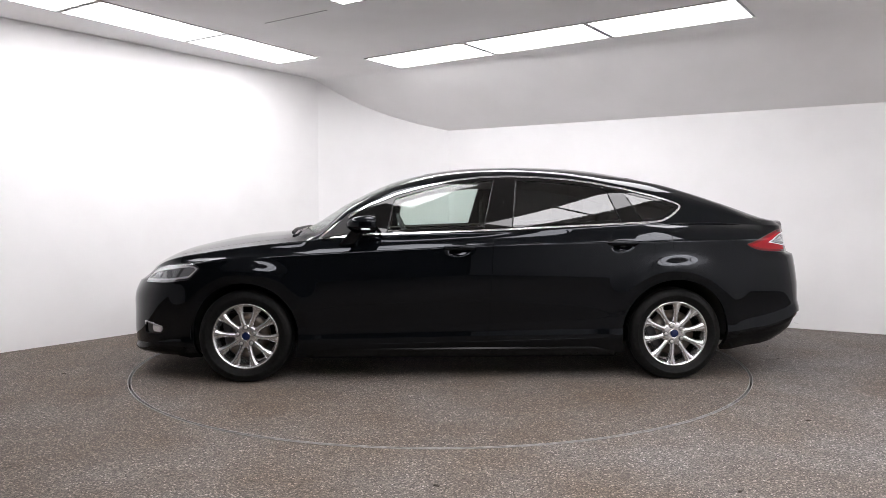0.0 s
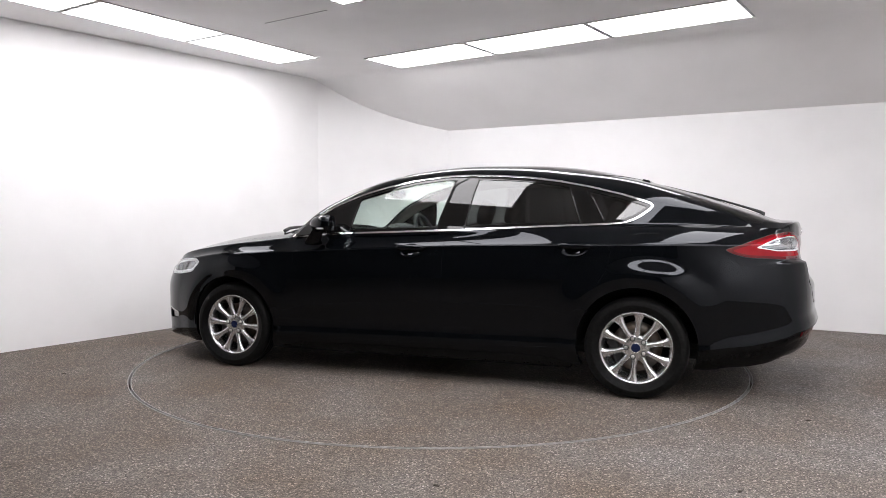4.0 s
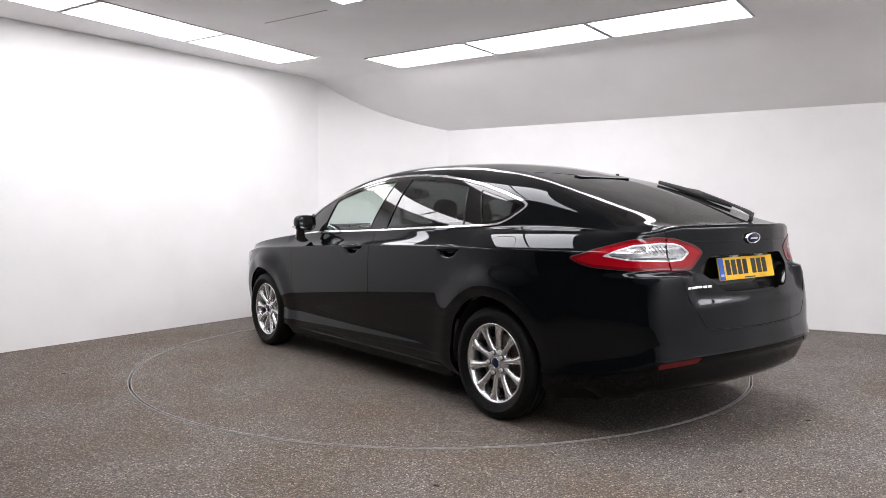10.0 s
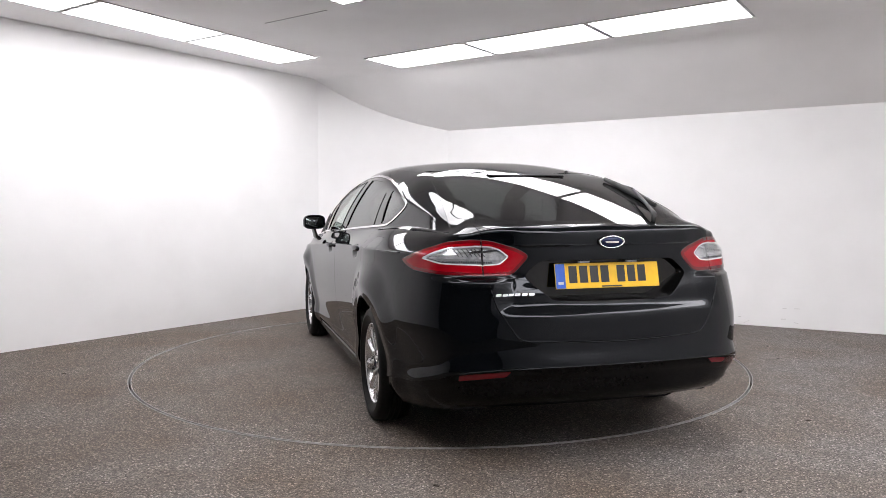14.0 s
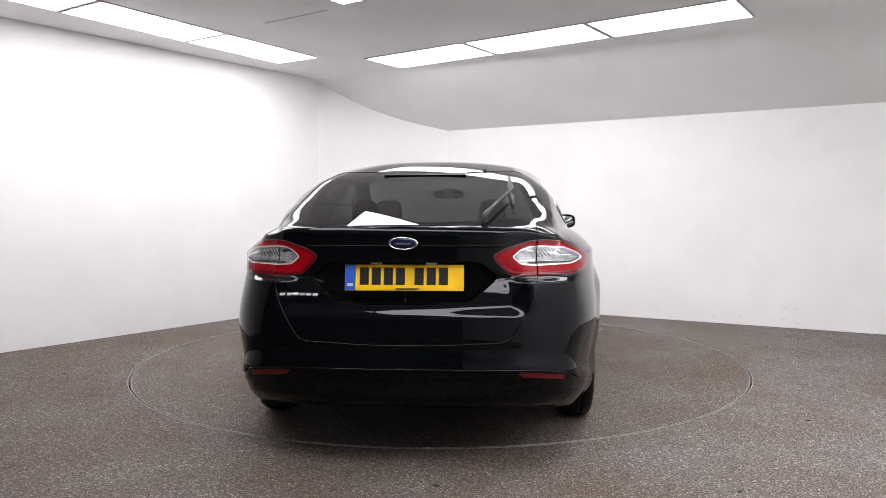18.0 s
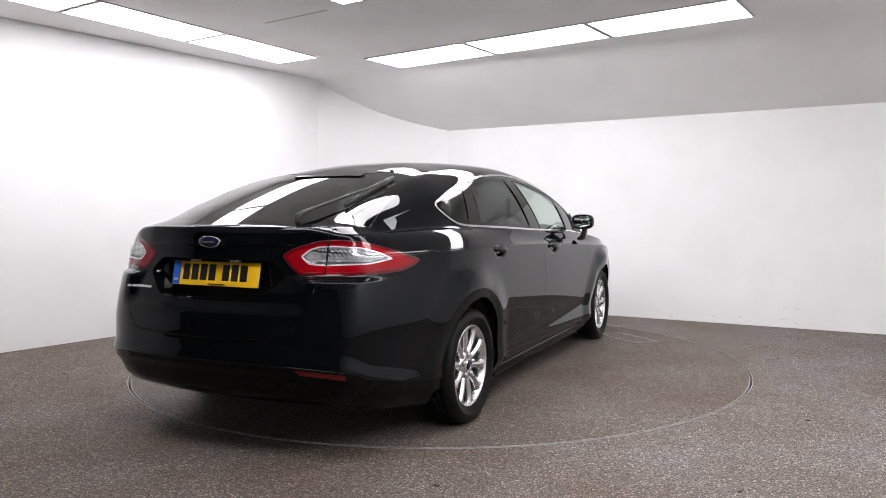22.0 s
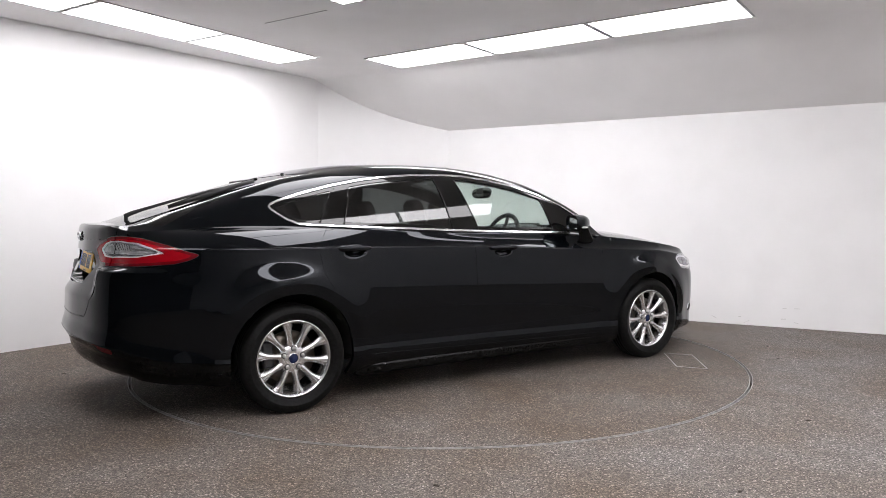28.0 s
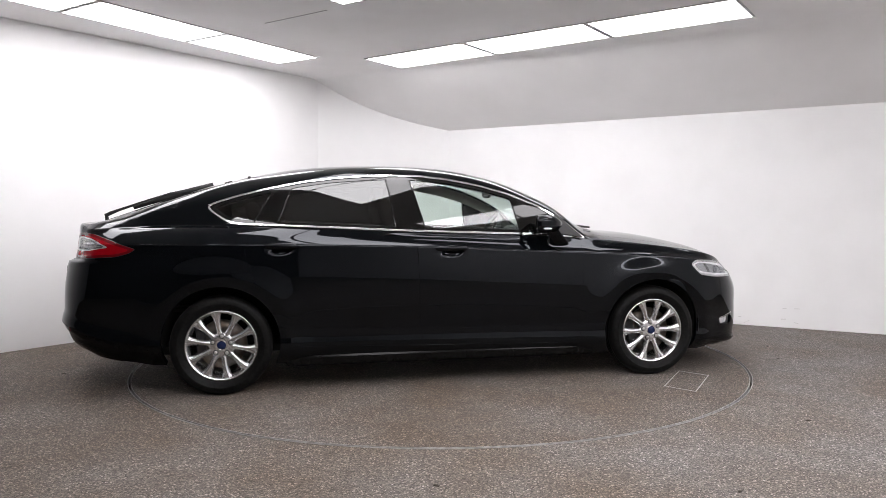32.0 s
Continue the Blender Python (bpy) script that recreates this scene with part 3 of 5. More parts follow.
def dents(V, N):
    """How far each point of the body is pressed in: handle cups, wheel arches, bumper ledge, lid crease."""
    x, y, z = V.T
    d = np.zeros(len(V))
    rear = x < -2.40
    for hx, hz in HANDLES:
        k = np.hypot((x - hx) / 0.088, (z - hz) / 0.04)
        d += np.where(np.abs(y) > 0.8, 0.020 * sstep(1.0, 0.35, k), 0)
    # swelling over the wheel arches
    for ax in (AX_F, AX_R):
        r = np.hypot(x - ax, z - ARCH_Z)
        d -= np.where(np.abs(y) > 0.75, 0.024 * sstep(0.58, 0.36, r) - 0.010 * sstep(0.44, 0.36, r), 0)
    # muscle over the rear wheel, leaning to the light
    k = np.hypot((x + 1.62) / 0.30, np.maximum(z - 0.74, (0.74 - z) * 0.6) / 0.13)
    d -= np.where(np.abs(y) > 0.75, 0.016 * sstep(1.0, 0.0, k), 0)
    k = np.hypot((x - 1.24) / 0.26, np.maximum(z - 0.715, (0.715 - z) * 0.6) / 0.115)
    d -= np.where(np.abs(y) > 0.75, 0.025 * sstep(1.0, 0.0, k), 0)
    # the bumper flares out above its ledge
    lz = z - LEDGE(x)
    d -= np.where(x < -1.9, 0.013 * sstep(0.085, 0.008, lz) * sstep(-0.06, -0.02, lz) * sstep(-1.98, -2.25, x), 0)
    # the boot lid's crease at the badge
    d -= np.where(rear, 0.005 * sstep(0.974, 0.980, z) * sstep(1.06, 1.02, z) * sstep(0.5, 0.4, np.abs(y)), 0)
    return d


def body_surface():
    G = body_grid()
    r, n, _ = G.shape
    V = G.reshape(-1, 3)
    i, j = np.meshgrid(np.arange(r - 1), np.arange(n - 1), indexing="ij")
    a, b, c, d = i * n + j, i * n + j + 1, (i + 1) * n + j + 1, (i + 1) * n + j
    F = np.vstack([np.stack([a, b, c], -1).reshape(-1, 3), np.stack([a, c, d], -1).reshape(-1, 3)])
    # weld the coincident points at nose and tail
    key = np.round(V, 5)
    _, first, inv = np.unique(key, axis=0, return_index=True, return_inverse=True)
    V, F = V[first], inv.ravel()[F]
    F = F[(F[:, 0] != F[:, 1]) & (F[:, 1] != F[:, 2]) & (F[:, 0] != F[:, 2])]
    N = vnormals(V, F)
    top = np.argmax(V[:, 2])
    if N[top, 2] < 0:
        F, N = F[:, ::-1], -N
    V = V - N * dents(V, N)[:, None]
    return V, vnormals(V, F), F


# ================= the car =================
RED = mat("red_lens", (0.29, 0.001, 0.006), 0.04, 0, 0.4, 0.0)
REDDEEP = mat("deep_red_lens", (0.13, 0.001, 0.004), 0.05, 0, 0.5, 0.2)
REDDARK = mat("dark_red_reflector", (0.11, 0.003, 0.006), 0.08)
SILVERLENS = grain(mat("silver_reflector", (0.75, 0.76, 0.78), 0.2, 0.1), (0.70, 0.71, 0.73), (0.92, 0.92, 0.94), 60, 0.3)
MIRROR_DARK = mat("projector_glass", (0.25, 0.26, 0.28), 0.05, 1.0)
LAMPDARK = mat("lamp_housing", (0.03, 0.03, 0.032), 0.3)
WHITELENS = mat("frosted_lens", (0.7, 0.71, 0.72), 0.15, 0, 0.5, 1.0)
YELLOW = grain(mat("yellow_plate", (0.92, 0.54, 0.01), 0.35), (0.88, 0.51, 0.008), (0.95, 0.57, 0.015), 14)
BLUE = mat("blue_band", (0.02, 0.10, 0.52), 0.4)
PLATEINK = mat("plate_ink", (0.01, 0.01, 0.01), 0.4)
BADGEBLUE = mat("badge_blue", (0.012, 0.02, 0.07), 0.2, 0.3)
MIRROR = mat("mirror_glass", (0.75, 0.82, 0.80), 0.02, 1.0)
FABRIC = grain(mat("charcoal_fabric", (0.03, 0.03, 0.032), 0.9), (0.02, 0.02, 0.022), (0.045, 0.045, 0.048), 120, 0.3)
TRIMGREY = grain(mat("grey_cabin_trim", (0.25, 0.24, 0.22), 0.85), (0.22, 0.21, 0.195), (0.28, 0.27, 0.25), 40, 0.1)
DASH = grain(mat("dashboard_plastic", (0.02, 0.02, 0.021), 0.6), (0.016, 0.016, 0.017), (0.028, 0.028, 0.03), 200, 0.2)
SATIN = grain(mat("satin_black_bumper", (0.003, 0.003, 0.003), 0.14, 0, 0.12), (0.003, 0.003, 0.003), (0.005, 0.005, 0.005), 80, 0.02)
BRIGHT = mat("bright_silver", (0.85, 0.85, 0.86), 0.3, 0.5)
NUT = mat("wheel_nut_steel", (0.45, 0.44, 0.43), 0.3, 1.0)

car = empty("car")
tagged(car, "glossy black five-door hatchback with chrome window trim, on the turntable", "car")
S = body_surface()


def xz(S):
    return S[0][:, [0, 2]]


def ayz(S):
    return np.stack([np.abs(S[0][:, 1]), S[0][:, 2]], 1)


def wz(S):
    """Seen square on to the rear corner."""
    return np.stack([S[0][:, 0] + 2.6 + np.abs(S[0][:, 1]), S[0][:, 2]], 1)


def wzf(S):
    """Seen square on to the front corner."""
    return np.stack([2.3 - S[0][:, 0] + np.abs(S[0][:, 1]), S[0][:, 2]], 1)


def sides(S):
    return keep(S, -S[0][:, 1]), keep(S, S[0][:, 1])


def both(name, S, material, depth=0.0, label="", parents=None, d=0.0):
    out = []
    for k, q in enumerate(sides(S)):
        out.append(sheet(name, shift(q, d), material, parents[k] if parents else car, depth, label))
    return out


GAP = 0.0024
# ---- wheel arches ----
x, y, z = S[0].T
S = keep(S, 0.358 - np.hypot(x - AX_R, (z - ARCH_Z - 0.002)))
x, y, z = S[0].T
S = keep(S, 0.350 - np.hypot(x - AX_F, (z - ARCH_Z)))

# ---- lamps ----
TAIL = [(1.410, 0.902), (1.22, 0.949), (0.993, 0.993), (0.835, 1.004), (0.715, 1.0), (0.565, 0.967), (0.492, 0.932), (0.585, 0.845), (0.765, 0.841), (1.005, 0.845), (1.251, 0.855), (1.345, 0.874)]
CLEAR = [(1.200, 0.913), (1.08, 0.946), (0.975, 0.968), (0.80, 0.978), (0.71, 0.975), (0.655, 0.962), (0.600, 0.929), (0.650, 0.892), (0.745, 0.886), (1.01, 0.892)]
rearish = np.where(S[0][:, 0] < -1.9, 0, 1)
tail, S = cut(S, poly_sd(wz(S), TAIL, 0.03) + rearish)
red, gasket = cut(tail, poly_sd(wz(tail), TAIL, 0.03) + 0.004)
both("lamp_gasket", gasket, LAMPDARK, 0.02)
split = np.abs(np.abs(red[0][:, 1]) - 0.579) - 0.004
_, red = cut(red, split)
clear, red = cut(red, poly_sd(wz(red), CLEAR, 0.014))
rim_red, red = cut(red, -poly_sd(wz(red), TAIL, 0.03) - 0.016)
tails = both("taillight", red, RED, 0.02, "glossy red tail lamp wrapping the corner", d=0.003)
both("lamp_border", rim_red, REDDEEP, 0.02, "deep red border", tails, d=0.0035)
edge, lens = cut(clear, -poly_sd(wz(clear), CLEAR, 0.014) - 0.006)
both("lens_surround", edge, BRIGHT, 0.02, "bright silver surround", tails, d=0.002)
both("lens", lens, LENS, 0.0, "clear lens", tails, d=0.002)
both("reflector", lens, grain(mat("lamp_bowl", (0.4, 0.4, 0.42), 0.25, 0.6), (0.58, 0.58, 0.60), (0.90, 0.90, 0.92), 45, 0.4), 0.0, "silver reflector", tails, d=-0.006)
tw = wz(lens)[:, 0]
LEDCELL = mat("led_cell", (0.06, 0.06, 0.065), 0.25)


def on_surface(S, P, w, z):
    """Point and normal of the surface nearest to the plan position."""
    d = np.hypot(P[:, 0] - w, P[:, 1] - z)
    i = np.argsort(d)[:4]
    k = 1 / (d[i] + 1e-4) ** 2
    k /= k.sum()
    return Vector((S[0][i] * k[:, None]).sum(0)), Vector((S[1][i] * k[:, None]).sum(0)).normalized()


def bead(name, S, P, pts, r, material, parent, label="", lift=0.0):
    """A slim rounded bead lying on the surface along a run of plan points."""
    bm = bmesh.new()
    C, M = [], []
    for (a0, b0), (a1, b1) in zip(pts, pts[1:]):
        n = max(2, int(math.hypot(a1 - a0, b1 - b0) / 0.02))
        for i in range(n):
            q, m = on_surface(S, P, a0 + (a1 - a0) * i / n, b0 + (b1 - b0) * i / n)
            C.append(q + m * lift)
            M.append(m)
    q, m = on_surface(S, P, *pts[-1])
    C.append(q + m * lift)
    M.append(m)
    for _ in range(3):                       # even out the run
        C = [C[0]] + [C[i] * 0.5 + (C[i - 1] + C[i + 1]) * 0.25 for i in range(1, len(C) - 1)] + [C[-1]]
    rings = []
    for i, c in enumerate(C):
        d = (C[min(i + 1, len(C) - 1)] - C[max(i - 1, 0)]).normalized()
        u = d.cross(M[i]).normalized()
        w = u.cross(d)
        rings.append([bm.verts.new(c + u * r * math.cos(t) + w * r * 0.7 * math.sin(t)) for t in np.linspace(0, 2 * math.pi, 10, endpoint=False)])
    for ra, rb in zip(rings, rings[1:]):
        for k in range(10):
            bm.faces.new((ra[k], ra[(k + 1) % 10], rb[(k + 1) % 10], rb[k]))
    bm.faces.new(rings[0]), bm.faces.new(rings[-1][::-1])
    bmesh.ops.recalc_face_normals(bm, faces=bm.faces)
    return part(name, smooth(bm), material, parent, label)


cell_mesh = bpy.data.meshes.new("led_cell")
cb = box(0, 0, 0, 0.0070, 0.009, 0.003)
cb.to_mesh(cell_mesh)
cb.free()
cell_mesh.materials.append(LEDCELL)
for side, lamp in zip(sides(lens), tails):
    P = wz(side)
    w = 0.70
    while w < 1.14:
        zc = 0.9045 + 0.010 * max(0, (w - 1.03) / 0.12)
        q, nrm = on_surface(side, P, w, zc)
        cell = new("led_cell", cell_mesh)
        cell.parent = lamp
        t = Vector((0, 0, 1)).cross(nrm).normalized()
        u = nrm.cross(t)
        cell.matrix_local = Matrix.Translation(q - nrm * 0.003) @ Matrix((t, u, nrm)).transposed().to_4x4()
        w += 0.0135
CHAMBER = grain(mat("lamp_chamber", (0.4, 0.4, 0.41), 0.3, 0.4), (0.30, 0.30, 0.31), (0.62, 0.62, 0.64), 30)
ch = keep(lens, np.maximum(poly_sd(wz(lens), CLEAR, 0.014) + 0.016, 0.917 - lens[0][:, 2]))
both("chamber", ch, CHAMBER, 0.0, "dark mirrored chamber", tails, d=-0.0045)
slat_mesh = bpy.data.meshes.new("slat")
cb = box(0, 0, 0, 0.0045, 0.034, 0.002)
for v in cb.verts:
    v.co.x -= 0.8 * v.co.y
cb.to_mesh(slat_mesh)
cb.free()
slat_mesh.materials.append(LAMPDARK)
for side, lamp in zip(sides(lens), tails):
    for wc in np.arange(0.76, 0.93, 0.026):
        q, nrm = on_surface(side, wz(side), wc, 0.944)
        t = Vector((0, 0, 1)).cross(nrm).normalized()
        slat = new("slat", slat_mesh)
        slat.parent = lamp
        slat.matrix_local = Matrix.Translation(q - nrm * 0.0035) @ Matrix((t, nrm.cross(t), nrm)).transposed().to_4x4()
both("led_strip", keep(lens, np.abs(lens[0][:, 2] - 0.948 + (tw - 0.8) * 0.06) - 0.005), CHROME, 0.002, "bright strip", tails, d=-0.003)

HEAD = [(0.900, 0.650), (0.965, 0.735), (1.06, 0.757), (1.258, 0.778), (1.526, 0.793), (1.605, 0.760), (1.51, 0.681), (1.317, 0.660)]
frontish = np.where(S[0][:, 0] > 1.3, 0, 1)
head, S = cut(S, poly_sd(wzf(S), HEAD, 0.03) + frontish)
heads = both("headlight", head, LENS, 0.02, "clear headlamp lens", d=0.002)
sd_head = poly_sd(wzf(head), HEAD, 0.03)
inner_lamp, rest = cut(head, sd_head + 0.014)
both("reflector", inner_lamp, mat("headlamp_bowl", (0.55, 0.56, 0.58), 0.25, 0.6), 0.004, "bright silver reflector", heads, d=-0.012)
both("bezel", rest, CHROME, 0.01, "bright lamp bezel", heads, d=-0.003)
fin = keep(inner_lamp, np.abs(wzf(inner_lamp)[:, 0] - 1.19 - (wzf(inner_lamp)[:, 1] - 0.72) * 0.5) - 0.008)
both("divider", fin, LAMPDARK, 0.004, "dark divider", heads, d=-0.009)
fin = keep(inner_lamp, np.abs(wzf(inner_lamp)[:, 0] - 1.40 - (wzf(inner_lamp)[:, 1] - 0.72) * 0.9) - 0.012)
both("divider", fin, LAMPDARK, 0.004, "dark divider", heads, d=-0.009)
drl = keep(head, np.abs(poly_sd(wzf(head), HEAD, 0.03) + 0.02) - 0.006)
both("light_guide", drl, BRIGHT, 0.003, "pale light guide", heads, d=-0.006)
bulb = keep(inner_lamp, np.hypot(wzf(inner_lamp)[:, 0] - 1.29, wzf(inner_lamp)[:, 1] - 0.715) - 0.030)
both("projector", bulb, MIRROR_DARK, 0.004, "round projector lens", heads, d=-0.008)

# ---- bumper line, reflectors ----


def ledge_f(S):
    return np.where(S[0][:, 0] < -1.87, S[0][:, 2] - LEDGE(S[0][:, 0]), 1.0)


valance, S = cut(S, ledge_f(S))
_, S = cut(S, ledge_f(S) - 0.004)
rf, valance = cut(valance, np.maximum(np.maximum(-ledge_f(valance) - 0.030, ledge_f(valance) + 0.007), np.maximum(0.485 - np.abs(valance[0][:, 1]) + (LEDGE(valance[0][:, 0]) - valance[0][:, 2]) * 1.2, np.abs(valance[0][:, 1]) - 0.705)))
sheet("lower_bumper", shift(valance, -0.012), SATIN, car, 0.03, "satin black lower bumper")
both("rear_reflector", rf, REDDARK, 0.01, "dark red reflector", d=-0.009)

# ---- side windows ----
DLO = [(0.835, 0.945), (0.451, 0.972), (-0.074, 0.989), (-0.45, 1.002), (-0.825, 1.020), (-1.2, 1.036), (-1.389, 1.044), (-1.48, 1.053), (-1.545, 1.080), (-1.605, 1.122), (-1.632, 1.147), (-1.634, 1.165), (-1.613, 1.181), (-1.55, 1.203), (-1.443, 1.236), (-1.247, 1.285), (-1.052, 1.323), (-0.856, 1.35), (-0.661, 1.365), (-0.466, 1.372), (-0.272, 1.367), (-0.077, 1.344), (0.118, 1.304), (0.312, 1.25), (0.507, 1.171), (0.702, 1.054)]
upper = np.where(np.abs(S[0][:, 1]) > 0.45, 0, 1)
dlo, S = cut(S, poly_sd(xz(S), DLO, 0.012) + upper)
inner, chrome = cut(dlo, poly_sd(xz(dlo), DLO, 0.012) + 0.0095)
both("window_trim", chrome, CHROME, 0.008, "polished chrome window surround", d=0.004)


def line(P, a, b):
    """Signed distance to the right of the line from a to b."""
    a, b = np.array(a), np.array(b)
    e = (b - a) / np.linalg.norm(b - a)
    w = P - a
    return w[:, 0] * e[1] - w[:, 1] * e[0]


def pane(S, front=None, rear=None):
    P = xz(S)
    f = poly_sd(P, DLO, 0.012) + 0.030
    if front:
        f = np.maximum(f, line(P, *front))
    if rear:
        f = np.maximum(f, -line(P, *rear))
    return f


B1, B2 = ((-0.268, 1.012), (-0.354, 1.341)), ((-0.460, 1.012), (-0.506, 1.341))
C1, C2 = ((-1.205, 1.052), (-1.130, 1.255)), ((-1.362, 1.041), (-1.247, 1.244))
A1 = ((0.375, 0.975), (0.335, 1.17))
fglass, inner = cut(inner, pane(inner, A1, B1))
rglass, inner = cut(inner, pane(inner, B2, (C1[0], C1[1])))
qglass, inner = cut(inner, pane(inner, C2, None))
for name, q, m, lab in (("front_window", fglass, GLASS, "green-tinted door glass"), ("rear_side_window", rglass, PRIVACY, "dark privacy glass"), ("quarter_window", qglass, PRIVACY, "dark privacy glass")):
    both(name, q, m, 0.0, lab, d=-0.004)
frame_edges = [(B1[0], B1[1]), (B2[0], B2[1]), ((-1.205, 1.052), (-1.137, 1.236)), ((-1.350, 1.062), (-1.262, 1.222)), (A1[0], A1[1])]
side_beads = [(side, xz(side)) for side in sides(dlo)]
_, inner = cut(inner, np.abs(line(xz(inner), (-0.392, 0.99), (-0.432, 1.375))) - 0.003)
_, inner = cut(inner, np.abs(line(xz(inner), (-1.338, 1.041), (-1.222, 1.26))) - 0.003)
both("pillar_trim", inner, GLOSSBLK, 0.012, "gloss black pillar trim", d=-0.001)

for side, P in side_beads:
    for e0, e1 in frame_edges:
        bead("window_seal", side, P, [e0, e1], 0.0045, GLOSSBLK, car, "glossy window seal", 0.0)

# ---- windscreen, bonnet, rear window ----
def top_only(S, zmin):
    return np.where(S[0][:, 2] > zmin, 0, 1)


def rail_y(S):
    xx = S[0][:, 0]
    return 0.862 * RAIL_Y(xx)


x, y, z = S[0].T
f = np.maximum(np.maximum(x - (1.0 - 0.24 * y * y), (0.13 - 0.2 * y * y) - x), np.abs(y) - rail_y(S) + 0.045) + top_only(S, 0.93)
screen, S = cut(S, f)
sheet("windscreen", shift(screen, -0.003), GLASS, car, 0.0, "laminated windscreen")
x, y, z = S[0].T
f = np.maximum(np.maximum(x - (1.075 - 0.30 * y * y), (1.0 - 0.24 * y * y) - x), np.abs(y) - 0.70) + top_only(S, 0.9)
cowl, S = cut(S, f)
sheet("cowl", shift(cowl, -0.012), BLACKPL, car, 0.02, "black plastic scuttle panel")
HOOD_Y = lin([(0.9, 0.735), (1.3, 0.735), (1.7, 0.705), (1.9, 0.62), (2.05, 0.45), (2.13, 0.3)])
x, y, z = S[0].T
f = np.maximum(np.maximum((1.075 - 0.30 * y * y) - x, np.abs(y) - HOOD_Y(x)), x - 2.10) + top_only(S, 0.69)
hood, S = cut(S, f)
hood = keep(hood, np.maximum(np.abs(hood[0][:, 1]) - HOOD_Y(hood[0][:, 0]) + 0.004, hood[0][:, 0] - 2.096))
sheet("bonnet", hood, PAINT, car, 0.02, "glossy black bonnet")
x, y, z = S[0].T
ay = np.abs(y)
f = np.maximum(np.maximum(x - (-1.53 + 0.9 * y * y), (-2.40 + 0.36 * y * y) - x), ay - (0.515 + 0.139 * (-1.2 - x))) + top_only(S, 1.05)
rearglass, S = cut(S, f)
rw = sheet("rear_window", shift(rearglass, -0.002), PRIVACY, car, 0.0, "dark privacy rear window")
# wider than the ceramic band: also paints in the dark cabin edge behind
blackband = keep(rearglass, -np.minimum(np.minimum(-(rearglass[0][:, 0] - (-1.53 + 0.9 * rearglass[0][:, 1] ** 2)), rearglass[0][:, 0] - (-2.40 + 0.36 * rearglass[0][:, 1] ** 2)), -(np.abs(rearglass[0][:, 1]) - (0.515 + 0.139 * (-1.2 - rearglass[0][:, 0])))) * -1 - 0.07)
sheet("glass_border", shift(blackband, -0.008), GLOSSBLK, rw, 0.0, "black ceramic border, widened for the dark cabin edge")
x, y, z = S[0].T
_, S = cut(S, np.maximum(np.abs(x - (-1.50 + 0.9 * y * y)) - 0.004, np.abs(y) - 0.55) + top_only(S, 1.1))

# ---- tailgate, doors, flap ----
LID = [(0.579, 1.08), (0.577, 0.951), (0.579, 0.842), (0.562, 0.79), (0.545, 0.722), (0.502, 0.650), (0.458, 0.585), (0.43, 0.573), (0.2, 0.566), (0.0, 0.564)]
LID = LID + [(-a, b) for a, b in LID[::-1][1:]]
back = np.where(S[0][:, 0] < -2.30, 0, 1)
sd = poly_sd(S[0][:, 1:], LID, 0.01) + back
lid, S = cut(S, sd)
_, S = cut(S, poly_sd(S[0][:, 1:], LID, 0.01) + np.where(S[0][:, 0] < -2.30, 0, 1) - 0.004)
pocket, lid = cut(lid, poly_sd(lid[0][:, 1:], RECESS, 0.03) + np.where(lid[0][:, 0] < -2.40, 0, 1))
slot, lid = cut(lid, np.maximum(np.abs(lid[0][:, 1]) - 0.205, np.abs(lid[0][:, 2] - 0.737 - 0.10 * lid[0][:, 1] ** 2) - 0.0125))
tailgate = sheet("tailgate", lid, PAINT, car, 0.02, "glossy black tailgate")
def recess_shell(S, back_x):
    """Walls and back of the number plate recess, from the lid's skin inwards."""
    V, F = S[0], S[2]
    e = np.vstack([F[:, [0, 1]], F[:, [1, 2]], F[:, [2, 0]]])
    _, inv, cnt = np.unique(np.sort(e, axis=1), axis=0, return_inverse=True, return_counts=True)
    b = e[cnt[inv.ravel()] == 1]
    b = b[(np.abs(V[b[:, 0], 1]) > 0.003) | (np.abs(V[b[:, 1], 1]) > 0.003)]      # not along the middle seam
    bm = bmesh.new()
    rows = {}
    for i in np.unique(b):
        x, y, z = V[i]
        c = (y * 0.955, 0.8385 + (z - 0.8385) * 0.93)
        rows[i] = [bm.verts.new((x + 0.003, y, z)), bm.verts.new((x + 0.02, y * 0.985, 0.8385 + (z - 0.8385) * 0.975)), bm.verts.new((back_x, *c))]
    for i, j in b:
        for k in range(2):
            bm.faces.new((rows[i][k], rows[j][k], rows[j][k + 1], rows[i][k + 1]))
    mid = bm.verts.new((back_x, 0, 0.8385))
    for i, j in b:
        bm.faces.new((rows[i][2], rows[j][2], mid))
    bmesh.ops.recalc_face_normals(bm, faces=bm.faces)
    return bm


part("plate_recess", recess_shell(pocket, -2.455), GLOSSBLK, tailgate, "gloss black number plate recess")
sheet("boot_release", shift(slot, -0.014), GLOSSBLK, tailgate, 0.0, "gloss black release slot under the plate")
bead("lid_crease", lid, np.where((lid[0][:, 0] < -2.40)[:, None], lid[0][:, 1:], 9.0), [(yy, 0.977) for yy in np.linspace(0.44, -0.44, 23)], 0.0022, PAINT, tailgate, "pressed crease across the tailgate", 0.0003)
for sg in (1, -1):
    P = np.where((lid[0][:, 0] < -2.40)[:, None], lid[0][:, 1:], 9.0)
    bead("lamp_edge", lid, P, [(sg * 0.560, 0.835), (sg * 0.50, 0.835), (sg * 0.432, 0.835)], 0.0025, PAINT, tailgate, "rounded edge under the lamp", 0.0)

